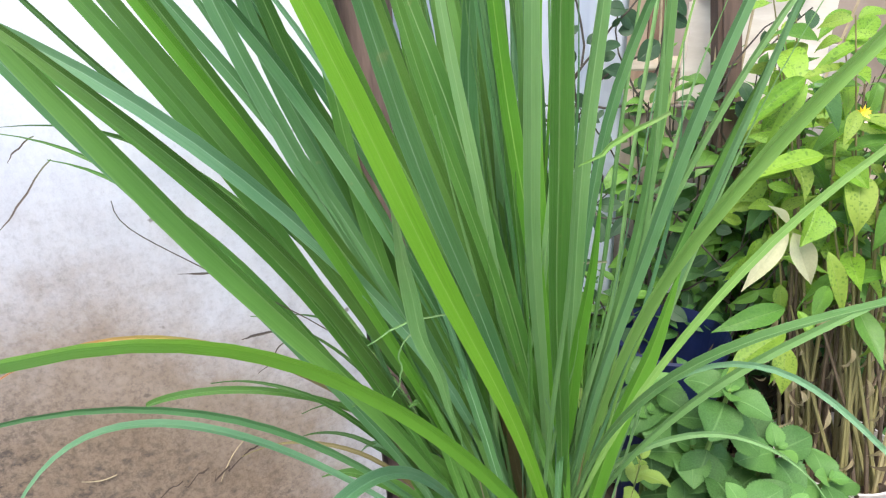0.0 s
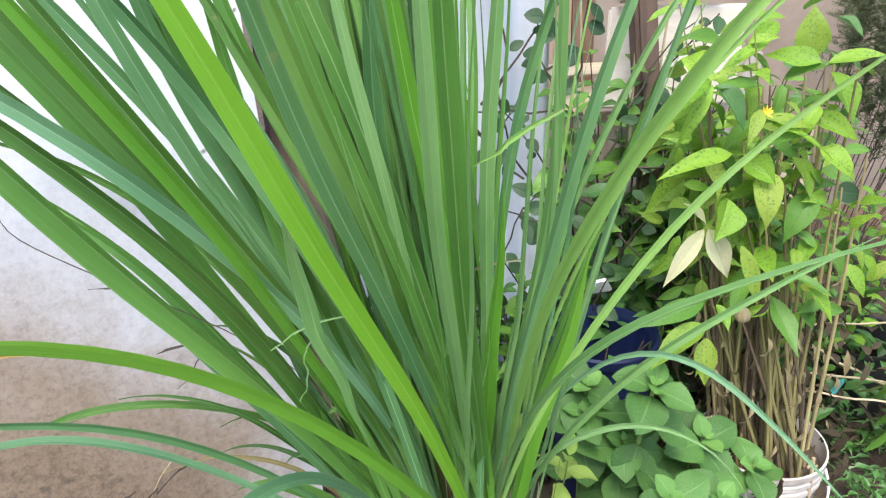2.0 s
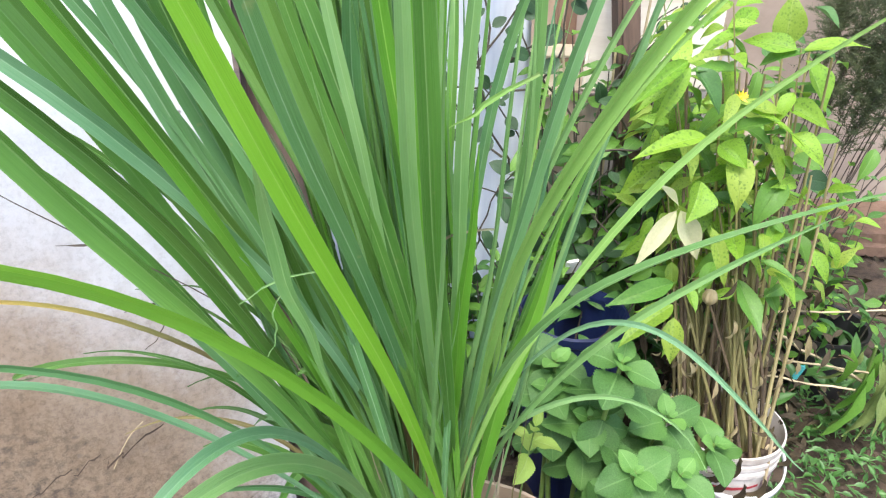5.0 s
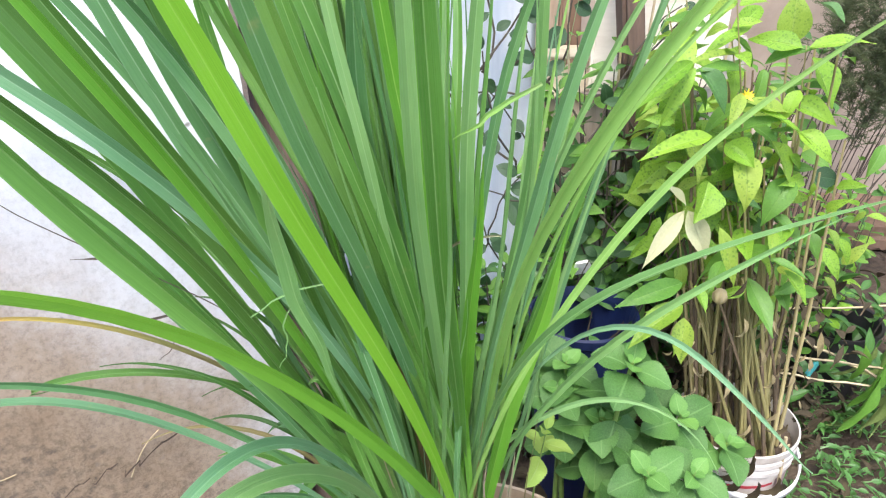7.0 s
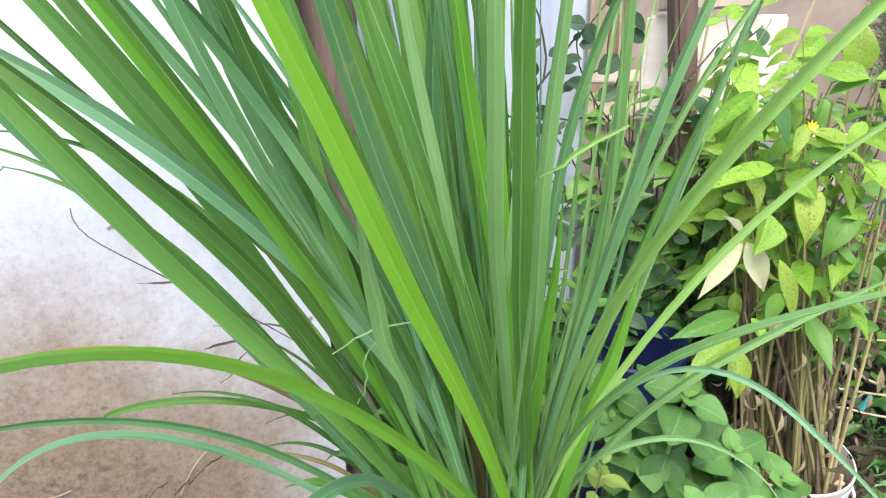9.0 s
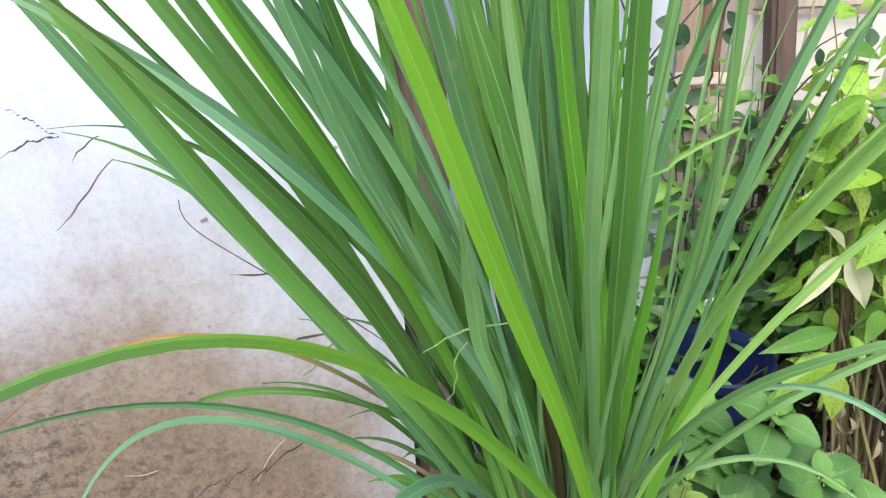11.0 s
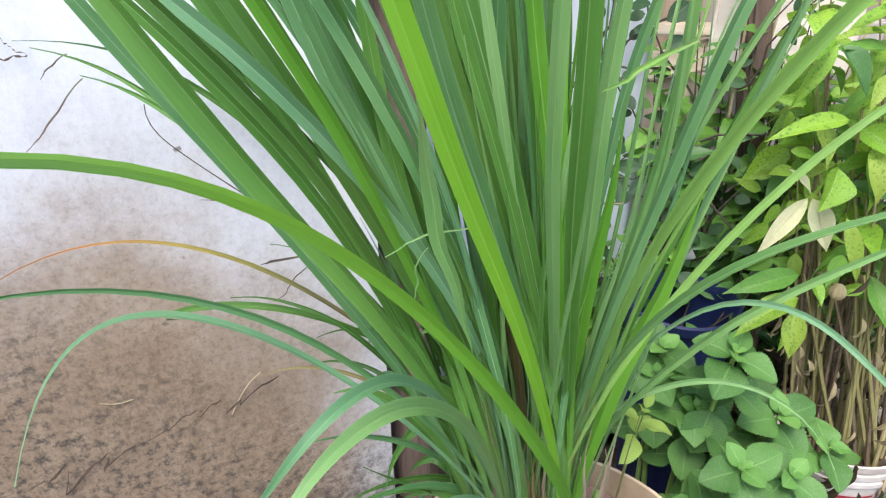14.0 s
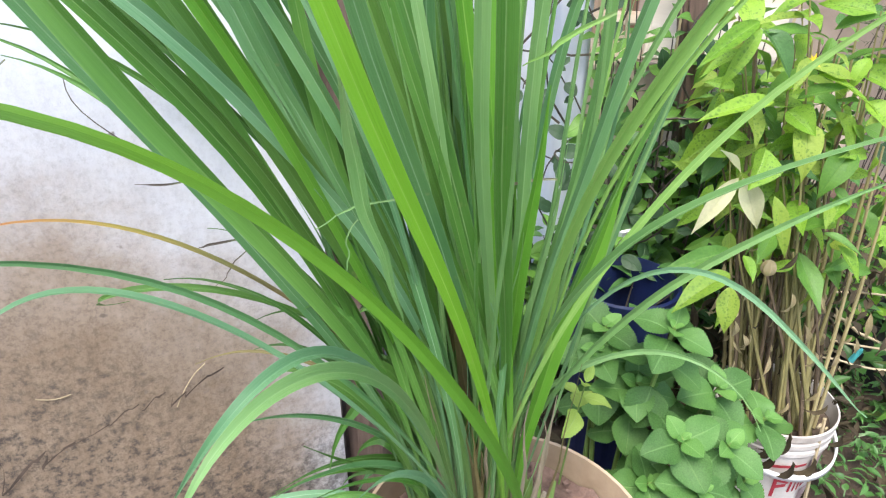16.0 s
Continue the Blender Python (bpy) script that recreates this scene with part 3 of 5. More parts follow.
for k, (x0, x1, z0, z1, m, lean) in enumerate(((0.318, 0.445, 0.618, 0.672, PALE_WOOD, -9), (0.31, 0.45, 0.684, 0.706, PALE_WOOD, 2), (0.41, 0.648, 0.625, 0.79, PLY, 2), (0.42, 0.60, 0.80, 1.2, PINK_WOOD, 0), (0.625, 0.66, 0.46, 0.515, PLY, 4))):
    part("board", box((x1 - x0, 0.012, z1 - z0)), m, fence, at=pose((x0 + x1) / 2 - 0.6, -0.018 - 0.013 * k, (z0 + z1) / 2, 0, lean, 0))
part("post", box((0.036, 0.04, 1.5), bevel=0.006), DARK_WOOD, fence, at=pose(-0.152, -0.115, 0.73, 0, -7.0, 0))

solid("wall_far", box((7, 0.15, 2.6), (0, 0, 1.2), 0.0), FAR_WALL, "beige plastered house wall behind the garden", "wall", kind="structure", at=pose(3.6, 1.40, 0, 0, 0, -14))
solid("ledge", box((5, 0.34, 0.09), (0, 0, 0.02), 0.03), EARTH, "brown earthen ledge along the foot of the house wall", "ledge", kind="structure", at=pose(3.55, 1.19, 0, 0, 0, -14))

# ---- lemongrass in a cream pot ----
pot = thing("plant_pot", (0.09, 0.38, 0), "round cream plastic tub with a thin split rim, holding lemongrass", "pot")
part("tub", lathe([(0.0, 0.008), (0.118, 0.0), (0.125, 0.01), (0.138, 0.2), (0.1445, 0.318), (0.1455, 0.321), (0.1425, 0.32), (0.136, 0.2), (0.12, 0.02), (0, 0.02)], 56, 0.01, 3), CREAM, pot)


def soil_disc(r, bumps, seed):
    bm = bmesh.new()
    rings = []
    for i in range(15):
        q = r * i / 14
        rings.append([bm.verts.new((q * math.cos(a), q * math.sin(a), bumps * noise.noise((q * 60 * math.cos(a), q * 60 * math.sin(a), seed)))) for a in (2 * math.pi * k / 48 for k in range(48))])
    for a, b in zip(rings, rings[1:]):
        for k in range(48):
            bm.faces.new((a[k], a[(k + 1) % 48], b[(k + 1) % 48], b[k])).smooth = True
    bmesh.ops.remove_doubles(bm, verts=bm.verts[:], dist=1e-5)
    return bm


part("soil", soil_disc(0.1385, 0.013, 4), POT_SOIL, pot, "crumbly reddish brown soil", at=pose(0, 0, 0.284))

bm, rng = bmesh.new(), random.Random(6)
for i in range(260):
    a, q = rng.uniform(0, 6.28), 0.132 * math.sqrt(rng.random())
    made = bmesh.ops.create_icosphere(bm, subdivisions=1, radius=rng.uniform(0.0012, 0.0045))["verts"]
    for v in made:
        v.co = Vector((v.co.x * 1.2, v.co.y, v.co.z * 0.8)) * (1 + 0.5 * noise.noise(v.co * 500 + Vector((i, 0, 0)))) + Vector((q * math.cos(a), q * math.sin(a), 0.289 + 0.005 * noise.noise((q * 60, a, 4))))
tagged(part("crumbs", bm, POT_SOIL, pot, "loose crumbs of reddish soil"), kind="stuff")

ROOT = Vector((0.075, 0.385, 0.27))
lemongrass = thing("lemongrass", ROOT, "tall lush clump of lemongrass with long arching green blades", "grass plant")


def hero(material, width, *curve, face=(0, -0.9, 0.35), twist=0.0, **shape):
    part("blade", blade_mesh(curve, width, face, twist, **shape), material, lemongrass)


# the broad blades, from the wall side round to the fence side
hero(G_MID, 0.0183, (-0.036, 0.026, 0.000), (-0.032, 0.014, 0.266), (-0.224, -0.072, 0.458), (-0.314, -0.073, 0.682), twist=-15, fold=0.72, base=0.15, wide=0.72)
hero(G_DEEP, 0.0101, (-0.044, -0.001, 0.000), (-0.091, 0.112, 0.247), (-0.123, -0.137, 0.537), (-0.342, -0.080, 0.662), twist=-13, fold=0.75, base=0.15, wide=0.72)
hero(G_PALE, 0.0107, (-0.026, 0.011, 0.000), (-0.007, 0.039, 0.256), (-0.117, -0.086, 0.565), (-0.387, -0.049, 0.647), twist=-1, fold=0.49, base=0.15, wide=0.72)
hero(G_DEEP, 0.0053, (-0.050, -0.001, 0.000), (0.056, -0.023, 0.346), (-0.241, 0.014, 0.486), (-0.379, 0.021, 0.701), twist=-3, fold=0.50, base=0.15, wide=0.72)
hero(G_MID, 0.0119, (-0.050, 0.033, 0.000), (-0.060, 0.002, 0.268), (-0.188, -0.023, 0.517), (-0.334, -0.031, 0.731), twist=8, fold=0.38, base=0.15, wide=0.72)
hero(G_DEEP, 0.0121, (-0.033, -0.007, -0.000), (-0.026, 0.033, 0.279), (-0.183, -0.049, 0.508), (-0.299, -0.054, 0.735), twist=12, fold=0.36, base=0.15, wide=0.72)
hero(G_FRESH, 0.0093, (-0.042, 0.033, 0.000), (-0.049, 0.027, 0.265), (-0.137, -0.068, 0.521), (-0.276, -0.096, 0.728), twist=-3, fold=0.69, base=0.15, wide=0.72)
hero(G_DEEP, 0.0107, (-0.023, -0.006, 0.000), (-0.003, 0.019, 0.279), (-0.185, -0.026, 0.497), (-0.272, -0.031, 0.738), twist=-6, fold=0.44, base=0.15, wide=0.72)
hero(G_BLUE, 0.0095, (-0.030, 0.015, 0.000), (-0.025, -0.006, 0.261), (-0.128, 0.001, 0.535), (-0.313, -0.009, 0.713), twist=-3, fold=0.39, base=0.15, wide=0.72)
hero(G_BLUE, 0.0047, (-0.050, -0.004, 0.000), (-0.119, 0.031, 0.233), (-0.115, -0.016, 0.523), (-0.276, -0.003, 0.723), twist=8, fold=0.45, base=0.15, wide=0.72)
hero(G_BLUE, 0.0127, (-0.036, -0.006, -0.000), (0.013, 0.008, 0.279), (-0.207, -0.008, 0.480), (-0.219, -0.005, 0.744), twist=-7, fold=0.43, base=0.15, wide=0.72)
hero(G_BLUE, 0.0130, (-0.026, 0.030, 0.000), (0.004, -0.060, 0.265), (-0.117, 0.071, 0.524), (-0.284, 0.025, 0.713), twist=-16, fold=0.60, base=0.15, wide=0.72)
hero(G_DEEP, 0.0163, (-0.027, -0.011, -0.000), (-0.018, -0.053, 0.269), (-0.165, 0.106, 0.463), (-0.215, 0.074, 0.707), twist=6, fold=0.71, base=0.15, wide=0.72)
hero(G_BRIGHT, 0.0120, (-0.003, -0.035, -0.000), (0.038, -0.030, 0.281), (-0.104, -0.150, 0.507), (-0.156, -0.171, 0.733), twist=14, fold=0.54, base=0.15, wide=0.72)
hero(G_DEEP, 0.0091, (-0.043, -0.001, -0.000), (0.083, -0.066, 0.290), (-0.136, 0.040, 0.500), (-0.196, 0.065, 0.719), twist=-15, fold=0.77, base=0.15, wide=0.72)
hero(G_BLUE, 0.0129, (-0.008, 0.007, 0.000), (0.045, 0.021, 0.264), (-0.117, -0.056, 0.488), (-0.130, -0.066, 0.737), twist=10, fold=0.48, base=0.15, wide=0.72)
hero(G_MID, 0.0124, (-0.026, -0.015, -0.000), (0.094, -0.071, 0.297), (-0.157, 0.067, 0.474), (-0.160, 0.048, 0.733), twist=-14, fold=0.65, base=0.15, wide=0.72)
hero(G_DEEP, 0.0139, (-0.011, 0.037, -0.000), (0.064, -0.066, 0.270), (-0.107, 0.066, 0.482), (-0.142, 0.029, 0.730), twist=-9, fold=0.68, base=0.15, wide=0.72)
hero(G_MID, 0.0091, (0.003, 0.037, -0.000), (0.050, -0.013, 0.256), (-0.091, -0.009, 0.487), (-0.118, -0.020, 0.733), twist=6, fold=0.56, base=0.15, wide=0.72)
hero(G_MID, 0.0143, (-0.003, -0.001, -0.000), (0.026, -0.049, 0.256), (-0.052, 0.070, 0.489), (-0.125, 0.043, 0.724), twist=13, fold=0.35, base=0.15, wide=0.72)
hero(G_LIGHT, 0.0081, (-0.011, 0.029, 0.000), (0.011, -0.028, 0.248), (-0.074, 0.021, 0.484), (-0.075, 0.017, 0.729), twist=2, fold=0.32, base=0.15, wide=0.72)
hero(G_BLUE, 0.0124, (0.003, -0.010, 0.000), (0.022, -0.019, 0.250), (-0.102, 0.071, 0.473), (-0.024, 0.038, 0.731), twist=5, fold=0.56, base=0.15, wide=0.72)
hero(G_FRESH, 0.0126, (-0.005, -0.007, -0.000), (0.020, -0.038, 0.244), (-0.012, 0.053, 0.479), (-0.059, 0.034, 0.715), twist=1, fold=0.76, base=0.15, wide=0.72)
hero(G_LIGHT, 0.0104, (0.001, 0.002, -0.000), (0.026, 0.019, 0.248), (-0.061, -0.065, 0.483), (-0.009, -0.042, 0.732), twist=4, fold=0.45, base=0.15, wide=0.72)
hero(G_MID, 0.0138, (0.007, 0.019, -0.000), (0.020, 0.021, 0.253), (-0.027, -0.106, 0.483), (-0.014, -0.088, 0.734), twist=3, fold=0.80, base=0.15, wide=0.72)
hero(G_FRESH, 0.0103, (-0.006, -0.012, -0.000), (0.046, -0.057, 0.249), (-0.045, 0.076, 0.478), (0.012, 0.040, 0.723), twist=9, fold=0.32, base=0.15, wide=0.72)
hero(G_LIGHT, 0.0105, (0.007, 0.004, -0.000), (0.016, -0.008, 0.241), (-0.006, 0.010, 0.483), (0.047, 0.004, 0.721), twist=0, fold=0.53, base=0.15, wide=0.72)
hero(G_BLUE, 0.0094, (0.003, -0.012, -0.000), (-0.039, -0.185, 0.317), (0.053, 0.277, 0.425), (0.135, 0.053, 0.729), twist=-14, fold=0.70, base=0.15, wide=0.72)
hero(G_LIGHT, 0.0084, (0.005, -0.004, 0.000), (-0.032, -0.009, 0.248), (0.117, 0.020, 0.471), (0.056, 0.015, 0.722), twist=-8, fold=0.62, base=0.15, wide=0.72)
hero(G_BLUE, 0.0098, (0.012, -0.009, 0.000), (-0.008, 0.029, 0.240), (0.054, -0.045, 0.475), (0.132, -0.020, 0.696), twist=11, fold=0.49, base=0.15, wide=0.72)
hero(G_LIGHT, 0.0049, (0.005, 0.008, 0.000), (0.030, -0.010, 0.237), (0.022, 0.011, 0.511), (0.223, 0.003, 0.691), twist=-7, fold=0.53, base=0.15, wide=0.72)
hero(G_LIME, 0.0085, (0.016, 0.032, 0.000), (0.057, 0.075, 0.250), (-0.058, -0.186, 0.551), (0.213, -0.152, 0.683), twist=13, fold=0.78, base=0.15, wide=0.72)
hero(G_LIME, 0.0033, (0.020, 0.002, 0.000), (0.062, 0.061, 0.233), (-0.022, -0.109, 0.542), (0.255, -0.091, 0.668), twist=1, fold=0.45, base=0.15, wide=0.72)
hero(G_LIGHT, 0.0048, (0.007, -0.007, -0.000), (-0.011, 0.009, 0.207), (0.075, -0.011, 0.402), (0.056, -0.003, 0.610), twist=8, fold=0.71, base=0.15, wide=0.72)
hero(G_PALE, 0.0039, (0.012, -0.005, -0.000), (-0.026, 0.017, 0.198), (0.090, -0.026, 0.372), (0.069, -0.013, 0.568), twist=15, fold=0.73, base=0.15, wide=0.72)
hero(G_BLUE, 0.0126, (-0.050, 0.012, -0.000), (-0.047, -0.029, 0.292), (-0.283, 0.034, 0.463), (-0.405, 0.009, 0.690), twist=16, fold=0.69, base=0.15, wide=0.72)
hero(G_MID, 0.0098, (-0.050, 0.005, 0.000), (-0.068, 0.024, 0.251), (-0.169, -0.025, 0.514), (-0.391, -0.014, 0.654), twist=6, fold=0.65, base=0.15, wide=0.72)
hero(G_BLUE, 0.0160, (-0.022, 0.027, -0.000), (0.030, -0.114, 0.290), (-0.198, 0.162, 0.426), (-0.211, 0.045, 0.701), twist=7, fold=0.58, base=0.15, wide=0.72)
hero(G_DEEP, 0.0161, (-0.022, 0.031, -0.000), (0.008, -0.184, 0.307), (-0.142, 0.231, 0.404), (-0.224, 0.064, 0.664), twist=0, fold=0.68, base=0.15, wide=0.72)
hero(G_MID, 0.0128, (-0.028, 0.001, 0.000), (-0.058, -0.057, 0.233), (-0.139, 0.078, 0.427), (-0.154, 0.039, 0.660), twist=5, fold=0.62, base=0.15, wide=0.72)
hero(G_PALE, 0.0051, (-0.023, -0.014, 0.000), (-0.039, -0.027, 0.233), (-0.067, 0.031, 0.484), (-0.212, 0.011, 0.678), twist=0, fold=0.46, base=0.15, wide=0.72)
hero(G_BLUE, 0.0117, (-0.028, 0.001, -0.000), (-0.014, -0.178, 0.296), (-0.085, 0.197, 0.463), (-0.260, 0.068, 0.672), twist=16, fold=0.62, base=0.15, wide=0.72)
hero(G_FRESH, 0.0112, (0.007, 0.004, 0.000), (0.005, 0.029, 0.165), (0.000, -0.023, 0.329), (0.025, -0.025, 0.491), twist=6, fold=0.67, base=0.15, wide=0.72)
hero(G_FRESH, 0.0152, (0.022, 0.004, 0.000), (0.011, 0.006, 0.149), (0.051, -0.004, 0.289), (0.084, -0.005, 0.430), twist=-5, fold=0.73, base=0.15, wide=0.72)
hero(G_LIGHT, 0.0093, (-0.098, -0.115, 0.530), (-0.093, -0.115, 0.478), (-0.083, -0.115, 0.427), (-0.072, -0.115, 0.375), twist=12, fold=0.79, base=0.12, wide=0.4)
hero(G_LIGHT, 0.0100, (-0.024, 0.013, 0.000), (-0.053, -0.050, 0.319), (-0.110, -0.228, 0.493), (-0.150, -0.270, 0.395), twist=-6, fold=0.40, face=(0, -0.65, 0.75), segs=36, sway=0.15)
hero(G_PALE, 0.0088, (-0.002, 0.016, 0.000), (-0.118, -0.008, 0.395), (-0.117, -0.233, 0.454), (-0.198, -0.176, 0.305), twist=2, fold=0.65, face=(0, -0.65, 0.75), segs=36, sway=0.15)
hero(G_AMBER, 0.0040, (-0.003, 0.016, 0.000), (-0.022, 0.044, 0.245), (-0.337, 0.091, 0.445), (-0.299, -0.191, 0.446), twist=-6, fold=0.61, face=(0, -0.65, 0.75), segs=36, sway=0.15)
# thin outer blades, arching and drooping ones, dead tips
hero(G_LIME, 0.0055, (-0.010, 0.018, 0.001), (-0.004, -0.050, 0.318), (0.105, -0.043, 0.519), (0.346, -0.026, 0.593), twist=39, fold=0.18, face=(-0.25, -0.7, 0.65))
hero(G_LIGHT, 0.0060, (-0.003, 0.032, 0.001), (0.032, 0.001, 0.376), (0.010, -0.213, 0.506), (0.172, -0.206, 0.528), twist=-30, fold=0.50, face=(0, -0.65, 0.75))
hero(G_LIGHT, 0.0070, (-0.001, 0.022, 0.001), (0.035, 0.056, 0.259), (0.143, -0.075, 0.414), (0.277, -0.022, 0.427), twist=18, fold=0.67, face=(0, -0.65, 0.75))
hero(G_PALE, 0.0045, (-0.040, 0.055, 0.008), (0.118, 0.012, 0.536), (0.145, -0.129, 0.350), (0.180, -0.162, 0.341), twist=35, fold=0.54, face=(0, -0.65, 0.75))
hero(G_LIGHT, 0.0055, (-0.014, 0.024, 0.002), (-0.036, 0.023, 0.232), (0.179, 0.057, 0.309), (0.212, -0.035, 0.209), twist=26, fold=0.65, face=(0, -0.65, 0.75))
hero(G_ARCH, 0.0095, (-0.001, 0.017, 0.000), (0.101, -0.101, 0.153), (-0.149, -0.072, 0.505), (-0.176, -0.307, 0.562), twist=6, fold=0.45, face=(0.1, -1, 0.18), base=0.3, wide=0.45, end=0.35, segs=36, sway=0.15)
hero(G_DEEP, 0.0063, (0.031, 0.051, 0.020), (-0.137, 0.048, 0.441), (-0.349, -0.077, 0.348), (-0.301, 0.052, 0.297), twist=0, fold=0.62, face=(0, -0.65, 0.75))
hero(G_BLUE, 0.0046, (0.014, -0.008, 0.003), (-0.065, -0.080, 0.295), (-0.195, -0.073, 0.460), (-0.313, -0.216, 0.461), twist=-37, fold=0.46, face=(0, -0.65, 0.75))
hero(G_PALE, 0.0050, (-0.004, 0.016, 0.000), (-0.072, -0.152, 0.411), (-0.318, -0.050, 0.458), (-0.266, -0.216, 0.387), twist=24, fold=0.54, face=(0, -0.65, 0.75), segs=36, sway=0.15)
hero(G_DEEP, 0.0079, (0.003, 0.025, 0.001), (-0.201, 0.299, 0.337), (-0.387, 0.338, 0.484), (-0.420, 0.100, 0.517), twist=-10, fold=0.55, face=(0, -0.65, 0.75))
hero(G_MID, 0.0081, (-0.005, 0.013, 0.003), (-0.148, 0.080, 0.278), (-0.274, 0.142, 0.475), (-0.437, 0.141, 0.505), twist=1, fold=0.70)
hero(G_MID, 0.0095, (-0.007, 0.011, 0.002), (-0.143, 0.057, 0.268), (-0.254, 0.108, 0.460), (-0.382, 0.116, 0.487), twist=2, fold=0.53)
hero(G_TIP, 0.0011, (0.022, 0.078, 0.018), (-0.116, 0.118, 0.365), (-0.295, 0.015, 0.429), (-0.268, -0.031, 0.501), twist=-1, fold=0.36)
hero(G_BLUE, 0.0059, (0.005, 0.025, 0.002), (-0.052, 0.023, 0.146), (-0.122, -0.006, 0.246), (-0.195, -0.084, 0.279), twist=-37, fold=0.67, face=(0, -0.65, 0.75))
hero(G_BLUE, 0.0080, (0.010, 0.032, 0.003), (-0.033, 0.026, 0.120), (-0.105, -0.009, 0.194), (-0.171, -0.087, 0.213), twist=39, fold=0.62, face=(0, -0.65, 0.75))
# low blades spilling over the rim of the tub
hero(G_MID, 0.008, (-0.030, 0.020, 0.000), (-0.046, 0.047, 0.109), (-0.121, -0.008, 0.181), (-0.172, -0.085, 0.213), twist=12, fold=0.5, face=(0, -0.65, 0.75), wide=0.5)
hero(G_DEEP, 0.007, (-0.030, 0.020, 0.000), (-0.007, 0.048, 0.133), (-0.129, 0.026, 0.159), (-0.181, -0.045, 0.173), twist=12, fold=0.5, face=(0, -0.65, 0.75), wide=0.5)
hero(G_PALE, 0.011, (-0.030, 0.020, 0.000), (-0.011, -0.008, 0.074), (-0.064, -0.019, 0.209), (-0.107, -0.105, 0.231), twist=12, fold=0.5, face=(0, -0.65, 0.75), wide=0.5)
hero(G_MID, 0.007, (-0.030, 0.020, 0.000), (-0.004, 0.016, 0.113), (-0.095, -0.009, 0.166), (-0.142, -0.075, 0.199), twist=12, fold=0.5, face=(0, -0.65, 0.75), wide=0.5)
hero(G_DEEP, 0.006, (-0.030, 0.020, 0.000), (-0.045, 0.041, 0.110), (-0.109, -0.020, 0.158), (-0.152, -0.055, 0.232), twist=12, fold=0.5, face=(0, -0.65, 0.75), wide=0.5)
hero(G_LIGHT, 0.0014, (-0.073, -0.080, 0.441), (-0.089, -0.080, 0.438), (-0.108, -0.080, 0.439), (-0.118, -0.080, 0.423), twist=6, fold=0.44, base=0.7, segs=12)
hero(G_LIGHT, 0.0012, (-0.096, -0.080, 0.429), (-0.107, -0.080, 0.418), (-0.104, -0.080, 0.401), (-0.106, -0.080, 0.387), twist=0, fold=0.57, base=0.7, segs=12)
hero(G_LIME, 0.0035, (0.053, -0.040, 0.535), (0.035, -0.040, 0.527), (0.018, -0.040, 0.516), (0.001, -0.040, 0.506), twist=-11, fold=0.51, base=0.7, segs=12)
hero(G_TIP, 0.0022, (-0.408, 0.160, 0.475), (-0.437, 0.160, 0.457), (-0.450, 0.160, 0.421), (-0.484, 0.160, 0.408), twist=3, fold=0.63, base=0.7, segs=12)
hero(G_TIP, 0.0018, (-0.416, 0.160, 0.496), (-0.428, 0.160, 0.493), (-0.439, 0.160, 0.481), (-0.446, 0.160, 0.472), twist=9, fold=0.56, base=0.7, segs=12)
hero(G_TIP, 0.0026, (-0.273, 0.145, 0.367), (-0.290, 0.145, 0.363), (-0.300, 0.145, 0.364), (-0.316, 0.145, 0.365), twist=-38, fold=0.45, base=0.7, segs=12)
hero(G_PAPER, 0.0027, (0.050, 0.055, 0.397), (0.031, 0.055, 0.399), (0.011, 0.055, 0.395), (-0.004, 0.055, 0.383), twist=-26, fold=0.61, base=0.7, segs=12)
hero(G_TIP, 0.0016, (-0.216, 0.115, 0.312), (-0.229, 0.115, 0.301), (-0.242, 0.115, 0.285), (-0.252, 0.115, 0.271), twist=29, fold=0.71, base=0.7, segs=12)
hero(G_TIP, 0.0026, (-0.213, 0.085, 0.337), (-0.226, 0.085, 0.334), (-0.241, 0.085, 0.331), (-0.254, 0.085, 0.328), twist=24, fold=0.72, base=0.7, segs=12)


rng = random.Random(11)


def filler_blade(lean_x, lean_y, length, width, material, sag):
    foot = Vector((lean_x * 0.06 + rng.uniform(-0.025, 0.025), 0.01 + rng.uniform(-0.01, 0.05), 0.0))
    way = Vector((lean_x, lean_y, 1)).normalized()
    rise = foot + Vector((lean_x * 0.45, lean_y * 0.6, 1)).normalized() * length * 0.34
    reach = rise + Vector((lean_x * 1.0, lean_y, 1)).normalized() * length * 0.34
    tip = reach + (way + Vector((lean_x, lean_y * 0.5, -0.5)) * sag * 3).normalized() * length * 0.36
    bend = rng.uniform(-0.045, 0.045)
    rise.x += bend
    reach.x -= bend * rng.uniform(0.3, 0.9)
    face = Vector((rng.uniform(-0.4, 0.4) - 0.3 * lean_x, -1, rng.uniform(0.1, 0.5)))
    part("blade", blade_mesh([foot, rise, reach, tip], width, face, rng.uniform(-85, 85), rng.uniform(0.2, 0.8), ripple=rng.uniform(0, 0.03)), material, lemongrass)


for i in range(34):
    filler_blade(rng.uniform(-0.22, 0.04), rng.uniform(0.15, 0.5), rng.uniform(0.62, 0.95), rng.uniform(0.007, 0.013), rng.choice((G_BLUE, G_MID, G_DEEP, G_DEEP)), rng.uniform(0.0, 0.16))
for i in range(16):
    filler_blade(rng.uniform(-0.24, -0.02), rng.uniform(0.1, 0.35), rng.uniform(0.7, 0.95), rng.uniform(0.006, 0.012), rng.choice((G_BLUE, G_MID, G_DEEP, G_DEEP)), rng.uniform(0.0, 0.1))
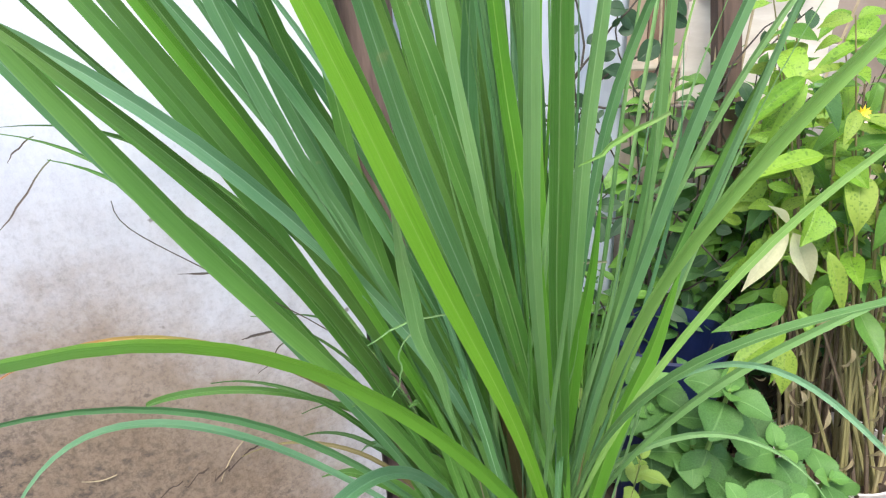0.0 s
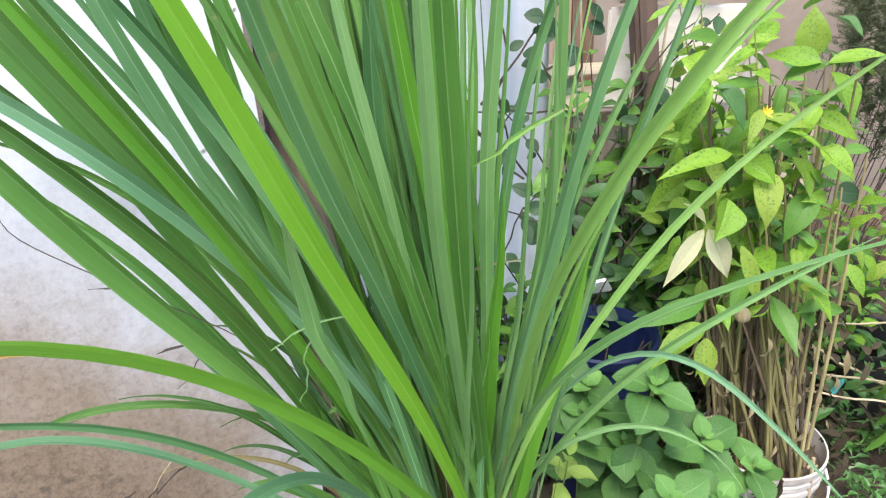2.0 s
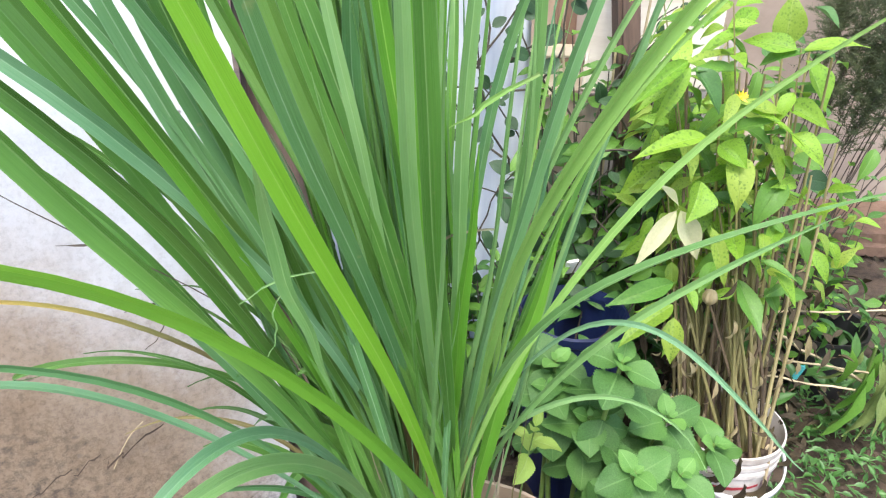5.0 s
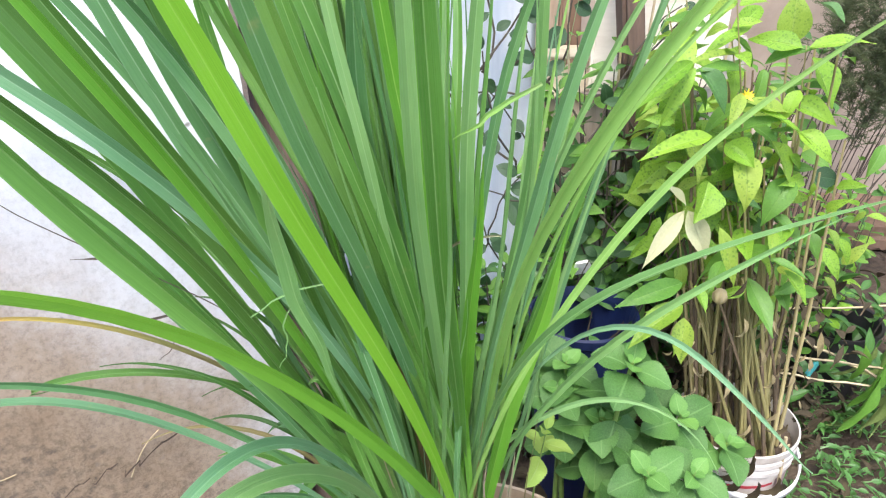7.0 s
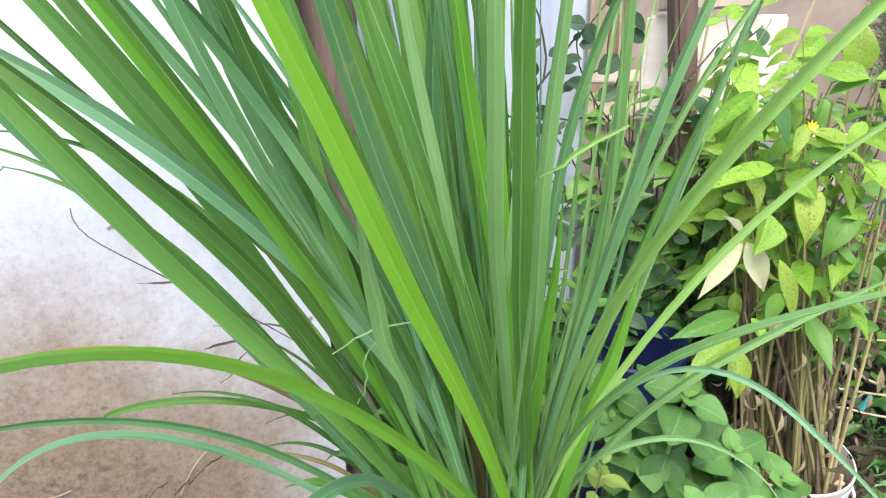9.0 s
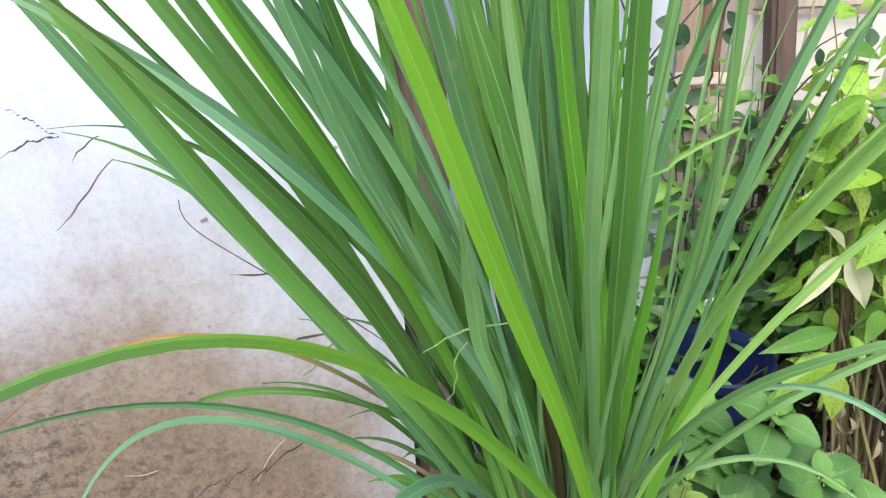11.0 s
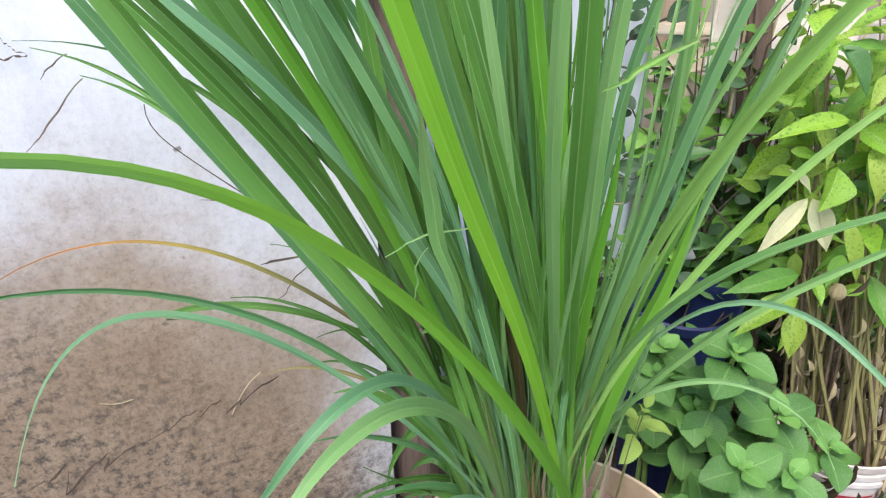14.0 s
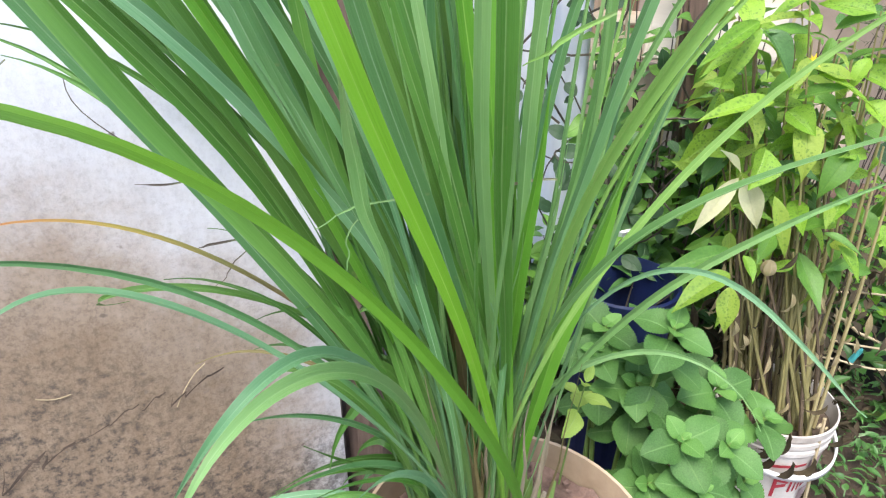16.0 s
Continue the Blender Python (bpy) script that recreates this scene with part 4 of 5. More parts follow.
for i in range(26):
    filler_blade(rng.uniform(-0.22, 0.12), rng.uniform(0.0, 0.3), rng.uniform(0.5, 0.9), rng.uniform(0.003, 0.008), rng.choice((G_BLUE, G_MID, G_LIGHT, G_FRESH, G_DEEP)), rng.uniform(0.0, 0.14))
for i in range(44):
    filler_blade(rng.uniform(-0.42, 0.02), rng.uniform(-0.05, 0.3), rng.uniform(0.26, 0.5), rng.uniform(0.005, 0.011), rng.choice((G_DEEP, G_DEEP, G_MID, G_BLUE, G_DRY)), rng.uniform(0.0, 0.14))
for i in range(12):
    filler_blade(rng.uniform(-0.16, 0.08), rng.uniform(-0.2, -0.05), rng.uniform(0.3, 0.6), rng.uniform(0.002, 0.0045), rng.choice((G_LIGHT, G_PALE, G_MID)), rng.uniform(0.0, 0.14))
for i in range(6):
    a = rng.uniform(-0.35, 0.25)
    foot = Vector((-0.03, rng.uniform(-0.02, 0.04), 0.01))
    way = Vector((-1, a, 0))
    h, far = rng.uniform(0.05, 0.13), rng.uniform(0.14, 0.27)
    part("blade", blade_mesh([foot, foot + way * far * 0.3 + Vector((0, 0, h)), foot + way * far * 0.8 + Vector((0, 0, h)), foot + way * far + Vector((0, 0, rng.uniform(-0.08, 0.03)))], rng.uniform(0.006, 0.011), (0, -0.6, 0.8), rng.uniform(-30, 30), 0.3), rng.choice((G_BLUE, G_MID, G_PALE)), lemongrass)
for i in range(20):
    a = rng.uniform(-0.5, 0.55)
    foot = Vector((-0.03 + rng.uniform(-0.03, 0.02), rng.uniform(-0.02, 0.05), 0.0))
    way = Vector((-1, a, 0))
    h, far = rng.uniform(0.1, 0.28), rng.uniform(0.05, 0.13)
    part("blade", blade_mesh([foot, foot + way * far * 0.25 + Vector((0, 0, h)), foot + way * far * 0.7 + Vector((0, 0, h * 1.3)), foot + way * far + Vector((0, 0, h * rng.uniform(0.6, 1.3)))], rng.uniform(0.006, 0.012), (0, -0.7, 0.6), rng.uniform(-50, 50), 0.4), rng.choice((G_BLUE, G_MID, G_DEEP, G_DEEP)), lemongrass)
for i in range(12):
    filler_blade(rng.uniform(0.0, 0.15), rng.uniform(-0.15, 0.15), rng.uniform(0.28, 0.46), rng.uniform(0.004, 0.008), rng.choice((G_LIGHT, G_LIGHT, G_PALE, G_MID)), rng.uniform(0.0, 0.1))
for i in range(7):
    filler_blade(rng.uniform(0.14, 0.32), rng.uniform(-0.1, 0.3), rng.uniform(0.5, 0.9), rng.uniform(0.0022, 0.0045), rng.choice((G_LIGHT, G_LIGHT, G_PALE, G_LIME)), rng.uniform(0.0, 0.14))
rng = random.Random(77)
for i in range(6):
    foot = Vector((-0.035, rng.uniform(0.0, 0.05), 0.0))
    way = Vector((-1, rng.uniform(-0.1, 0.35), 0))
    h, far = rng.uniform(0.2, 0.3), rng.uniform(0.16, 0.24)
    part("blade", blade_mesh([foot, foot + way * far * 0.2 + Vector((0, 0, h * 0.9)), foot + way * far * 0.6 + Vector((0, 0, h * 1.25)), foot + way * far + Vector((0, 0, h * rng.uniform(1.0, 1.25)))], rng.uniform(0.003, 0.0055), (0, -0.7, 0.6), rng.uniform(-40, 40), 0.4), rng.choice((G_DEEP, G_DEEP, G_DRY)), lemongrass)
for i in range(2):
    filler_blade(rng.uniform(0.2, 0.36), rng.uniform(0.05, 0.35), rng.uniform(0.5, 0.8), rng.uniform(0.004, 0.008), rng.choice((G_BLUE, G_MID)), rng.uniform(0.0, 0.1))
for i in range(40):
    a, q = rng.uniform(0, 6.28), 0.055 * math.sqrt(rng.random())
    foot = Vector((q * math.cos(a), 0.015 + 0.8 * q * math.sin(a), -0.01))
    top = foot + Vector((foot.x * (1.2 if foot.x < 0 else 0.5) + rng.uniform(-0.012, 0.004), foot.y * 0.8, rng.uniform(0.05, 0.1)))
    part("sheath", tube([foot, foot.lerp(top, 0.5) + Vector((rng.uniform(-0.003, 0.003), 0, 0)), top], [0.0075, 0.006, 0.002], 7), rng.choice((SHEATH, GREEN_STEM, SHEATH_GREY) if foot.x < 0.01 else (GREEN_STEM, GREEN_STEM, SHEATH)), lemongrass)
for i in range(16):
    a, q = rng.uniform(2.6, 6.4), 0.034 * math.sqrt(rng.random())
    foot = Vector((q * math.cos(a), -0.005 + 0.7 * q * math.sin(a), 0.0))
    way = Vector((foot.x * 3.5 + rng.uniform(-0.06, 0.06), foot.y * 0.8, 1))
    part("dry_blade", blade_mesh([foot, foot + way * 0.09, foot + way * 0.17, foot + way * rng.uniform(0.2, 0.27)], rng.uniform(0.004, 0.008), (rng.uniform(-0.4, 0.4), -1, 0.1), rng.uniform(-50, 50), 0.7, 10, base=0.7, wide=0.3), rng.choice((G_PAPER, G_PAPER, G_DRY)), lemongrass)
for i in range(12):
    a, q = rng.uniform(2.2, 5.0), 0.055 * math.sqrt(rng.random())
    foot = Vector((q * math.cos(a), 0.01 + q * math.sin(a), 0.0))
    way = Vector((foot.x * 5 + rng.uniform(-0.25, 0.25), foot.y * 4, 1))
    part("dry_blade", blade_mesh([foot, foot + way * 0.08, foot + way * 0.16 + Vector((rng.uniform(-0.03, 0.03), 0, -0.01))], rng.uniform(0.004, 0.009), (rng.uniform(-0.5, 0.5), -1, 0.2), rng.uniform(-90, 90), 0.5, 8), G_PAPER, lemongrass)

# ---- things behind the grass ----
blue = thing("blue_tub", (0.325, 0.79, 0), "dark blue plastic tub behind the leafy plants", "tub")
part("body", lathe([(0.0, 0.01), (0.058, 0.0), (0.078, 0.345), (0.082, 0.349), (0.0825, 0.362), (0.078, 0.364), (0.074, 0.35), (0.052, 0.05), (0, 0.05)], 40), BLUE, blue)
part("soil", soil_disc(0.061, 0.006, 5), SOIL, blue, "dark soil in the tub", at=pose(0, 0, 0.24))


def leaf_plant(name, root, label, category, material, shape, stems, stem_material, seed, stem_r=0.0035, spread=(0.15, 0.65), tilt=(0, -0.3, 0.4), sizes=(0.85, 1.15), top=0.5, droop_low=0.0, crowd=0.8):
    """stems: rows of (foot, tip, pairs of leaves, leaf size, share of the stem below the first leaf), from the root."""
    rng = random.Random(seed)
    ob = thing(name, root, label, category)
    kinds = material if isinstance(material, tuple) else (material,)
    meshes = [leaf_mesh("leaf", m, **{**shape, "droop": shape.get("droop", 0.2) * k, "width": shape["width"] * q, "wave": 0.05, "turn": r}) for m in kinds for k, q, r in ((0.6, 1.0, 0.5), (1.0, 0.86, -0.7), (1.6, 1.08, 0.2), (0.2, 0.8, -0.3), (2.1, 0.92, 0.8))]
    for foot, tip, pairs, size, first in stems:
        foot, tip = Vector(foot), Vector(tip)
        mid = foot.lerp(tip, 0.5) + Vector((rng.uniform(-0.02, 0.02), rng.uniform(-0.02, 0.02), 0.02))
        curve = [foot, mid, tip]
        part("stem", tube([bezier(curve, k / 6) for k in range(7)], [stem_r * (1 - 0.125 * k) for k in range(7)], 6), stem_material, ob)
        turn = rng.uniform(0, 180)
        for k in range(pairs):
            t = first + (1 - first) * ((k + 0.92) / pairs) ** crowd
            p = bezier(curve, t)
            d = (bezier(curve, min(t + 0.05, 1)) - bezier(curve, t - 0.05)).normalized()
            turn += 90 + rng.uniform(-15, 15)
            grown = size * (1.0 if k < pairs - 2 else 0.5 + top * 0.5 if k < pairs - 1 else top) * rng.uniform(*sizes)
            lift = spread[0] + spread[1] * (k / max(pairs - 1, 1)) ** 2 + rng.uniform(-0.25, 0.2)
            for s in (0, 180):
                out = d.orthogonal().normalized()
                out = Matrix.Rotation(radians(turn + s), 3, d) @ out
                way = out + d * lift - Vector((0, 0, droop_low * (1 - k / pairs)))
                part("leaf", rng.choice(meshes), None, ob, at=leaf_pose(p, way, d + Vector(tilt), rng.uniform(-20, 20), grown))
    return ob


# borage: thick toothed leaves in crossed pairs that crowd into rosettes at the stem tips
BORAGE_SHAPE = dict(length=1.0, width=0.88, droop=0.26, fold=0.08, segs=30, teeth=1, wide=0.40, point=0.72, stalk=0.07, across=3, cup=0.3)


def borage(root, tips, seed):
    rng = random.Random(seed)
    ob = thing("borage_plant", root, "bushy borage plant with thick toothed green leaves", "herb plant")
    meshes = [leaf_mesh("leaf", L_BORAGE, **{**BORAGE_SHAPE, "droop": d, "width": w, "turn": r, "wave": 0.025}) for d, w, r in ((0.15, 0.9, 0.3), (0.3, 0.84, -0.3), (0.5, 0.92, 0.15), (0.22, 0.78, -0.5))]
    young = [leaf_mesh("leaf", L_BORAGE_YOUNG, **{**BORAGE_SHAPE, "droop": d, "width": 0.82, "wave": 0.02}) for d in (0.1, 0.3)]
    for tx, ty, tz in tips:
        foot, tip = Vector((tx * 0.45 + rng.uniform(-0.02, 0.02), ty * 0.4 + 0.02, 0)), Vector((tx, ty, tz))
        curve = [foot, foot.lerp(tip, 0.5) + Vector((0, 0.02, 0.02)), tip]
        long = (tip - foot).length
        part("stem", tube([bezier(curve, k / 6) for k in range(7)], [0.0045 - 0.0003 * k for k in range(7)], 6), GREEN_STEM, ob)
        turn, full = rng.uniform(0, 180), rng.uniform(0.050, 0.060)
        for back, size, lift in ((0.001, 0.22, 1.3), (0.005, 0.5, 0.7), (0.012, 0.92, 0.28), (0.02, 1.0, 0.1), (0.06, 1.05, -0.25), (0.105, 0.95, -0.4)):
            t = max(1 - back / long, 0.05)
            p = bezier(curve, t)
            d = (bezier(curve, t) - bezier(curve, t - 0.05)).normalized()
            d = (d + Vector((0, -0.35, 0.5))).normalized()
            turn += 90 + rng.uniform(-12, 12)
            for s in (0, 180):
                out = Matrix.Rotation(radians(turn + s), 3, d) @ d.orthogonal().normalized()
                part("leaf", rng.choice(young if back < 0.01 else meshes), None, ob, at=leaf_pose(p, out + d * (lift + rng.uniform(-0.12, 0.12)), d, rng.uniform(-14, 14), full * size * rng.uniform(0.9, 1.12)))
    return ob


borage((0.275, 0.60, 0.0), ((0.042, -0.012, 0.417), (0.050, -0.070, 0.295), (0.120, -0.055, 0.268), (0.196, 0.000, 0.257), (-0.027, 0.040, 0.347), (0.019, 0.010, 0.316), (0.016, -0.080, 0.234), (0.073, -0.100, 0.243), (0.134, 0.020, 0.295), (0.165, -0.040, 0.187), (-0.015, 0.060, 0.372), 
                            (0.05, 0.05, 0.28), (0.12, 0.04, 0.22), (0.02, -0.02, 0.16), (0.1, -0.05, 0.14), (-0.02, -0.06, 0.15)), 7)
leaf_plant("seedling", (0.165, 0.50, 0.0), "young pale yellow-green shoot growing beside the tub", "seedling", L_YOUNG, {**BORAGE_SHAPE, "width": 0.66}, [((0, 0, 0), (0.012, -0.035, 0.44), 3, 0.042, 0.84), ((0, 0.02, 0), (-0.035, 0.02, 0.47), 3, 0.036, 0.75)], GREEN_STEM, 21, 0.0025, tilt=(0, -0.6, 0.4))

# paint bucket with its strap handle and print
bucket = thing("paint_bucket", (0.573, 0.735, 0), "used white paint bucket with red print, holding tall stalks", "bucket")
part("pail", lathe([(0, 0.004), (0.074, 0.0), (0.077, 0.004), (0.085, 0.125), (0.086, 0.13), (0.0895, 0.132), (0.0895, 0.139), (0.0865, 0.141), (0.0865, 0.146), (0.0905, 0.148), (0.0905, 0.155), (0.0875, 0.157), (0.091, 0.163), (0.0915, 0.173), (0.0885, 0.174), (0.085, 0.13), (0.075, 0.012), (0, 0.012)], 56), WHITE_PLASTIC, bucket)
part("soil", soil_disc(0.0845, 0.008, 9), SOIL, bucket, "dark soil with dry litter", at=pose(0, 0, 0.145))


def strap(radius, drop, width, thick):
    """A flat handle hinged at both sides of the rim and hanging down round the front."""
    bm = bmesh.new()
    rows = []
    for i in range(33):
        a = math.pi * i / 32
        r = radius + 0.01 * math.sin(a)
        c = Vector((r * math.cos(a), -r * math.sin(a), 0.15 - drop * math.sin(a) ** 0.45))
        n = Vector((math.cos(a), -math.sin(a), 0))
        rows.append([bm.verts.new(c + n * y + Vector((0, 0, z))) for y, z in ((0, -width / 2), (thick, -width / 2), (thick, width / 2), (0, width / 2))])
    for a, b in zip(rows, rows[1:]):
        for k in range(4):
            bm.faces.new((a[k], a[(k + 1) % 4], b[(k + 1) % 4], b[k])).smooth = True
    return bm


handle = part("handle", strap(0.0925, 0.046, 0.011, 0.003), STRAP, bucket, "white plastic strap handle", at=pose(0, 0, 0, 0, 0, 8))
for side in (-1, 1):
    bm = lathe([(0, -0.003), (0.0075, -0.003), (0.008, 0.0), (0.007, 0.003), (0, 0.0035)], 20)
    part("hinge", bm, STRAP, handle, at=pose(side * 0.0945, 0, 0.15, 0, side * 90, 0))


def print_patch(a0, a1, z0, z1, skew, taper=1.0):
    """A piece of print that follows the pail's round side."""
    bm = bmesh.new()
    rows = []
    for i in range(9):
        t = i / 8
        a = radians(a0 + (a1 - a0) * t)
        half = (z1 - z0) / 2 * (1 - (1 - taper) * t)
        zc = (z0 + z1) / 2 + skew * t
        col = []
        for z in (zc - half, zc + half):
            r = 0.0772 + 0.008 * (z - 0.004) / 0.121 + 0.0007
            col.append(bm.verts.new((r * math.sin(a), -r * math.cos(a), z)))
        rows.append(col)
    for a, b in zip(rows, rows[1:]):
        bm.faces.new((a[0], b[0], b[1], a[1])).smooth = True
    return bm


for a0, a1, z0, z1, skew, taper, m in ((-52, -24, 0.045, 0.085, -0.008, 0.2, RED_PRINT), (-40, -20, 0.02, 0.05, 0.012, 0.5, RED_PRINT), (-14, -10, 0.04, 0.088, 0, 1, RED_PRINT), (-12, 2, 0.075, 0.088, -0.006, 0.8, RED_PRINT), (-10, 0, 0.06, 0.067, 0.004, 1, RED_PRINT),
                                       (4, 7, 0.05, 0.078, 0, 1, RED_PRINT), (10, 12, 0.05, 0.08, 0, 1, RED_PRINT), (15, 17, 0.052, 0.082, 0, 1, RED_PRINT), (19, 24, 0.055, 0.062, 0.01, 1, RED_PRINT), (18, 62, 0.062, 0.118, 0.0, 1.0, DARK_PRINT), (22, 60, 0.012, 0.05, 0.0, 1.0, DARK_PRINT), (-60, 15, 0.1, 0.108, 0.006, 0.6, RED_PRINT)):
    part("print", print_patch(a0, a1, z0, z1, skew, taper), m, bucket)

# tall stalks in the bucket, leafy at the top
LIME_SHAPE = dict(length=1.0, width=0.42, droop=0.42, fold=0.38, segs=10, wide=0.36, point=1.25, stalk=0.06, across=2)
stems = []
rng = random.Random(8)
for i in range(20):
    a, q = rng.uniform(0, 6.28), 0.07 * math.sqrt(rng.random())
    f = Vector((q * math.cos(a), q * math.sin(a), 0))
    high = rng.uniform(0.36, 0.72)
    stems.append((f, (f.x * 0.8 - 0.1 * high / 0.5 + rng.uniform(-0.06, 0.05), f.y * 1.2 + rng.uniform(-0.02, 0.10), high), 4, 0.07, 0.62))
stalky = leaf_plant("stalky_plant", (0.573, 0.735, 0.145), "tall stalky plant with lime green spotted leaves", "potted plant", (L_LIME, L_LIME, L_LIME, L_GREEN, L_YELLOW), LIME_SHAPE, stems, STALK, 9, 0.0028, spread=(-0.05, 0.55), tilt=(0, -0.6, 0.2), sizes=(0.65, 1.25), top=0.7, droop_low=0.4)
rng = random.Random(31)
small_lime = [leaf_mesh("leaf", m, **{**LIME_SHAPE, "width": w, "wave": 0.05, "turn": w * 2 - 0.6}) for m, w in ((L_LIME, 0.36), (L_GREEN, 0.42), (L_YELLOW, 0.34))]
for i in range(58):
    a, q = rng.uniform(0, 6.28), 0.075 * math.sqrt(rng.random())
    f = Vector((q * math.cos(a), q * math.sin(a), 0))
    tip = f + Vector((rng.uniform(-0.13, 0.0), rng.uniform(-0.04, 0.04), rng.uniform(0.26, 0.62)))
    part("stalk", tube([f, f.lerp(tip, 0.5) + Vector((rng.uniform(-0.012, 0.012), 0, 0)), tip], [0.0030, 0.0025, 0.0013], 6), rng.choice((STALK, STALK, STALK, PALE_STALK, PALE_STALK, DEAD_STALK, DEAD_STALK)), stalky)
curl = [leaf_mesh("leaf", m, length=1.0, width=w, droop=d, fold=1.1, segs=9, wide=0.4, point=0.9, stalk=0.05, wave=0.08, turn=r) for m in (L_DEAD, L_STRAW) for w, d, r in ((0.26, 0.8, 1.5), (0.2, 0.3, -1.2))]
for i in range(190):
    z = rng.uniform(0.0, 0.34)
    p = Vector((rng.uniform(-0.11, 0.09) - 0.15 * z, rng.uniform(-0.09, 0.06), z))
    part("dead_leaf", curl[rng.randrange(2) + (2 if z > 0.08 and i % 5 < 4 else 0)], None, stalky, at=leaf_pose(p, (rng.uniform(-0.6, 0.6), rng.uniform(-0.5, 0.2), -1), (rng.uniform(-0.7, 0.7), -1, 0.2), 0, rng.uniform(0.015, 0.042)))
for i in range(80):
    z = rng.uniform(0.24, 0.58)
    p = Vector((rng.uniform(-0.13, 0.08) - 0.15 * z, rng.uniform(-0.08, 0.08), z))
    part("leaf", small_lime[i % 3], None, stalky, at=leaf_pose(p, (rng.uniform(-1, 1), rng.uniform(-0.7, 0.1), rng.uniform(-1, 0.4)), (rng.uniform(-0.5, 0.5), -1, 0.5), 0, rng.uniform(0.026, 0.05)))
for i in range(44):
    z = rng.uniform(0.27, 0.5)
    p = Vector((rng.uniform(-0.08, 0.12), rng.uniform(-0.08, 0.06), z))
    part("leaf", small_lime[i % 3], None, stalky, at=leaf_pose(p, (rng.uniform(-0.7, 1), rng.uniform(-0.7, 0.1), rng.uniform(-1, 0.5)), (rng.uniform(-0.5, 0.5), -0.8, 0.8), 0, rng.uniform(0.022, 0.048)))
for x, y, z, size in ((-0.035, -0.1, 0.05, 0.065), (-0.05, -0.1, 0.02, 0.06), (-0.02, -0.105, 0.0, 0.055), (0.015, -0.1, 0.0, 0.06), (-0.05, -0.09, 0.03, 0.06), (-0.07, -0.07, 0.035, 0.05)):
    part("dead_leaf", curl[0], None, stalky, at=leaf_pose((x, y, z), (0.05, -0.1, -1), (0.6, -1, 0.2), 0, size))
rng = random.Random(93)


def set_leaf(base, tip, width, material, name="leaf", label=""):
    """One leaf of the stalky plant that grows from base to tip, its face turned up and outwards."""
    base, tip = Vector(base), Vector(tip)
    long = (tip - base).length
    bm = bmesh.new()
    leaf_into(bm, bm.loops.layers.uv.new("UVMap"), Matrix.Identity(4), 1.0, width / long, rng.uniform(0.15, 0.4), rng.uniform(0.35, 0.75), 14, wide=rng.uniform(0.36, 0.44), point=1.15, stalk=0.06, across=3, wave=0.03, turn=rng.uniform(-0.3, 0.3))
    part(name, bm, material, stalky, label, at=leaf_pose(base - stalky.location, tip - base, (rng.uniform(-0.35, 0.35), -0.6, 0.85), rng.uniform(-16, 16), long))


CROWN = (
    ((0.514, 0.700, 0.754), (0.508, 0.690, 0.812), 0.036, L_YELLOW),
    ((0.546, 0.705, 0.742), (0.569, 0.670, 0.693), 0.041, L_LIME),
    ((0.481, 0.695, 0.735), (0.512, 0.660, 0.767), 0.020, L_GREEN),
    ((0.494, 0.735, 0.723), (0.458, 0.700, 0.779), 0.015, L_GREEN),
    ((0.463, 0.695, 0.748), (0.375, 0.660, 0.762), 0.017, L_YELLOW),
    ((0.477, 0.715, 0.778), (0.400, 0.680, 0.762), 0.017, L_LIME),
    ((0.462, 0.685, 0.731), (0.384, 0.650, 0.752), 0.019, L_GREEN),
    ((0.386, 0.665, 0.746), (0.414, 0.630, 0.707), 0.026, L_DARK),
    ((0.382, 0.655, 0.749), (0.336, 0.620, 0.698), 0.016, L_LIME),
    ((0.374, 0.645, 0.756), (0.302, 0.610, 0.727), 0.020, L_LIME),
)
MIDDLE = (
    ((0.455, 0.665, 0.696), (0.519, 0.630, 0.676), 0.023, L_LIME),
    ((0.512, 0.685, 0.695), (0.559, 0.650, 0.678), 0.028, L_LIME),
    ((0.507, 0.715, 0.689), (0.533, 0.680, 0.724), 0.022, L_GREEN),
    ((0.446, 0.675, 0.664), (0.481, 0.640, 0.692), 0.022, L_GREEN),
    ((0.410, 0.645, 0.671), (0.317, 0.610, 0.678), 0.023, L_LIME),
    ((0.439, 0.675, 0.653), (0.458, 0.640, 0.636), 0.032, L_LIME),
    ((0.502, 0.685, 0.651), (0.521, 0.650, 0.613), 0.037, L_YELLOW),
    ((0.581, 0.735, 0.612), (0.602, 0.700, 0.608), 0.024, L_GREEN),
    ((0.415, 0.655, 0.616), (0.395, 0.620, 0.581), 0.041, L_LIME),
    ((0.449, 0.695, 0.581), (0.493, 0.660, 0.577), 0.018, L_DARK),
)
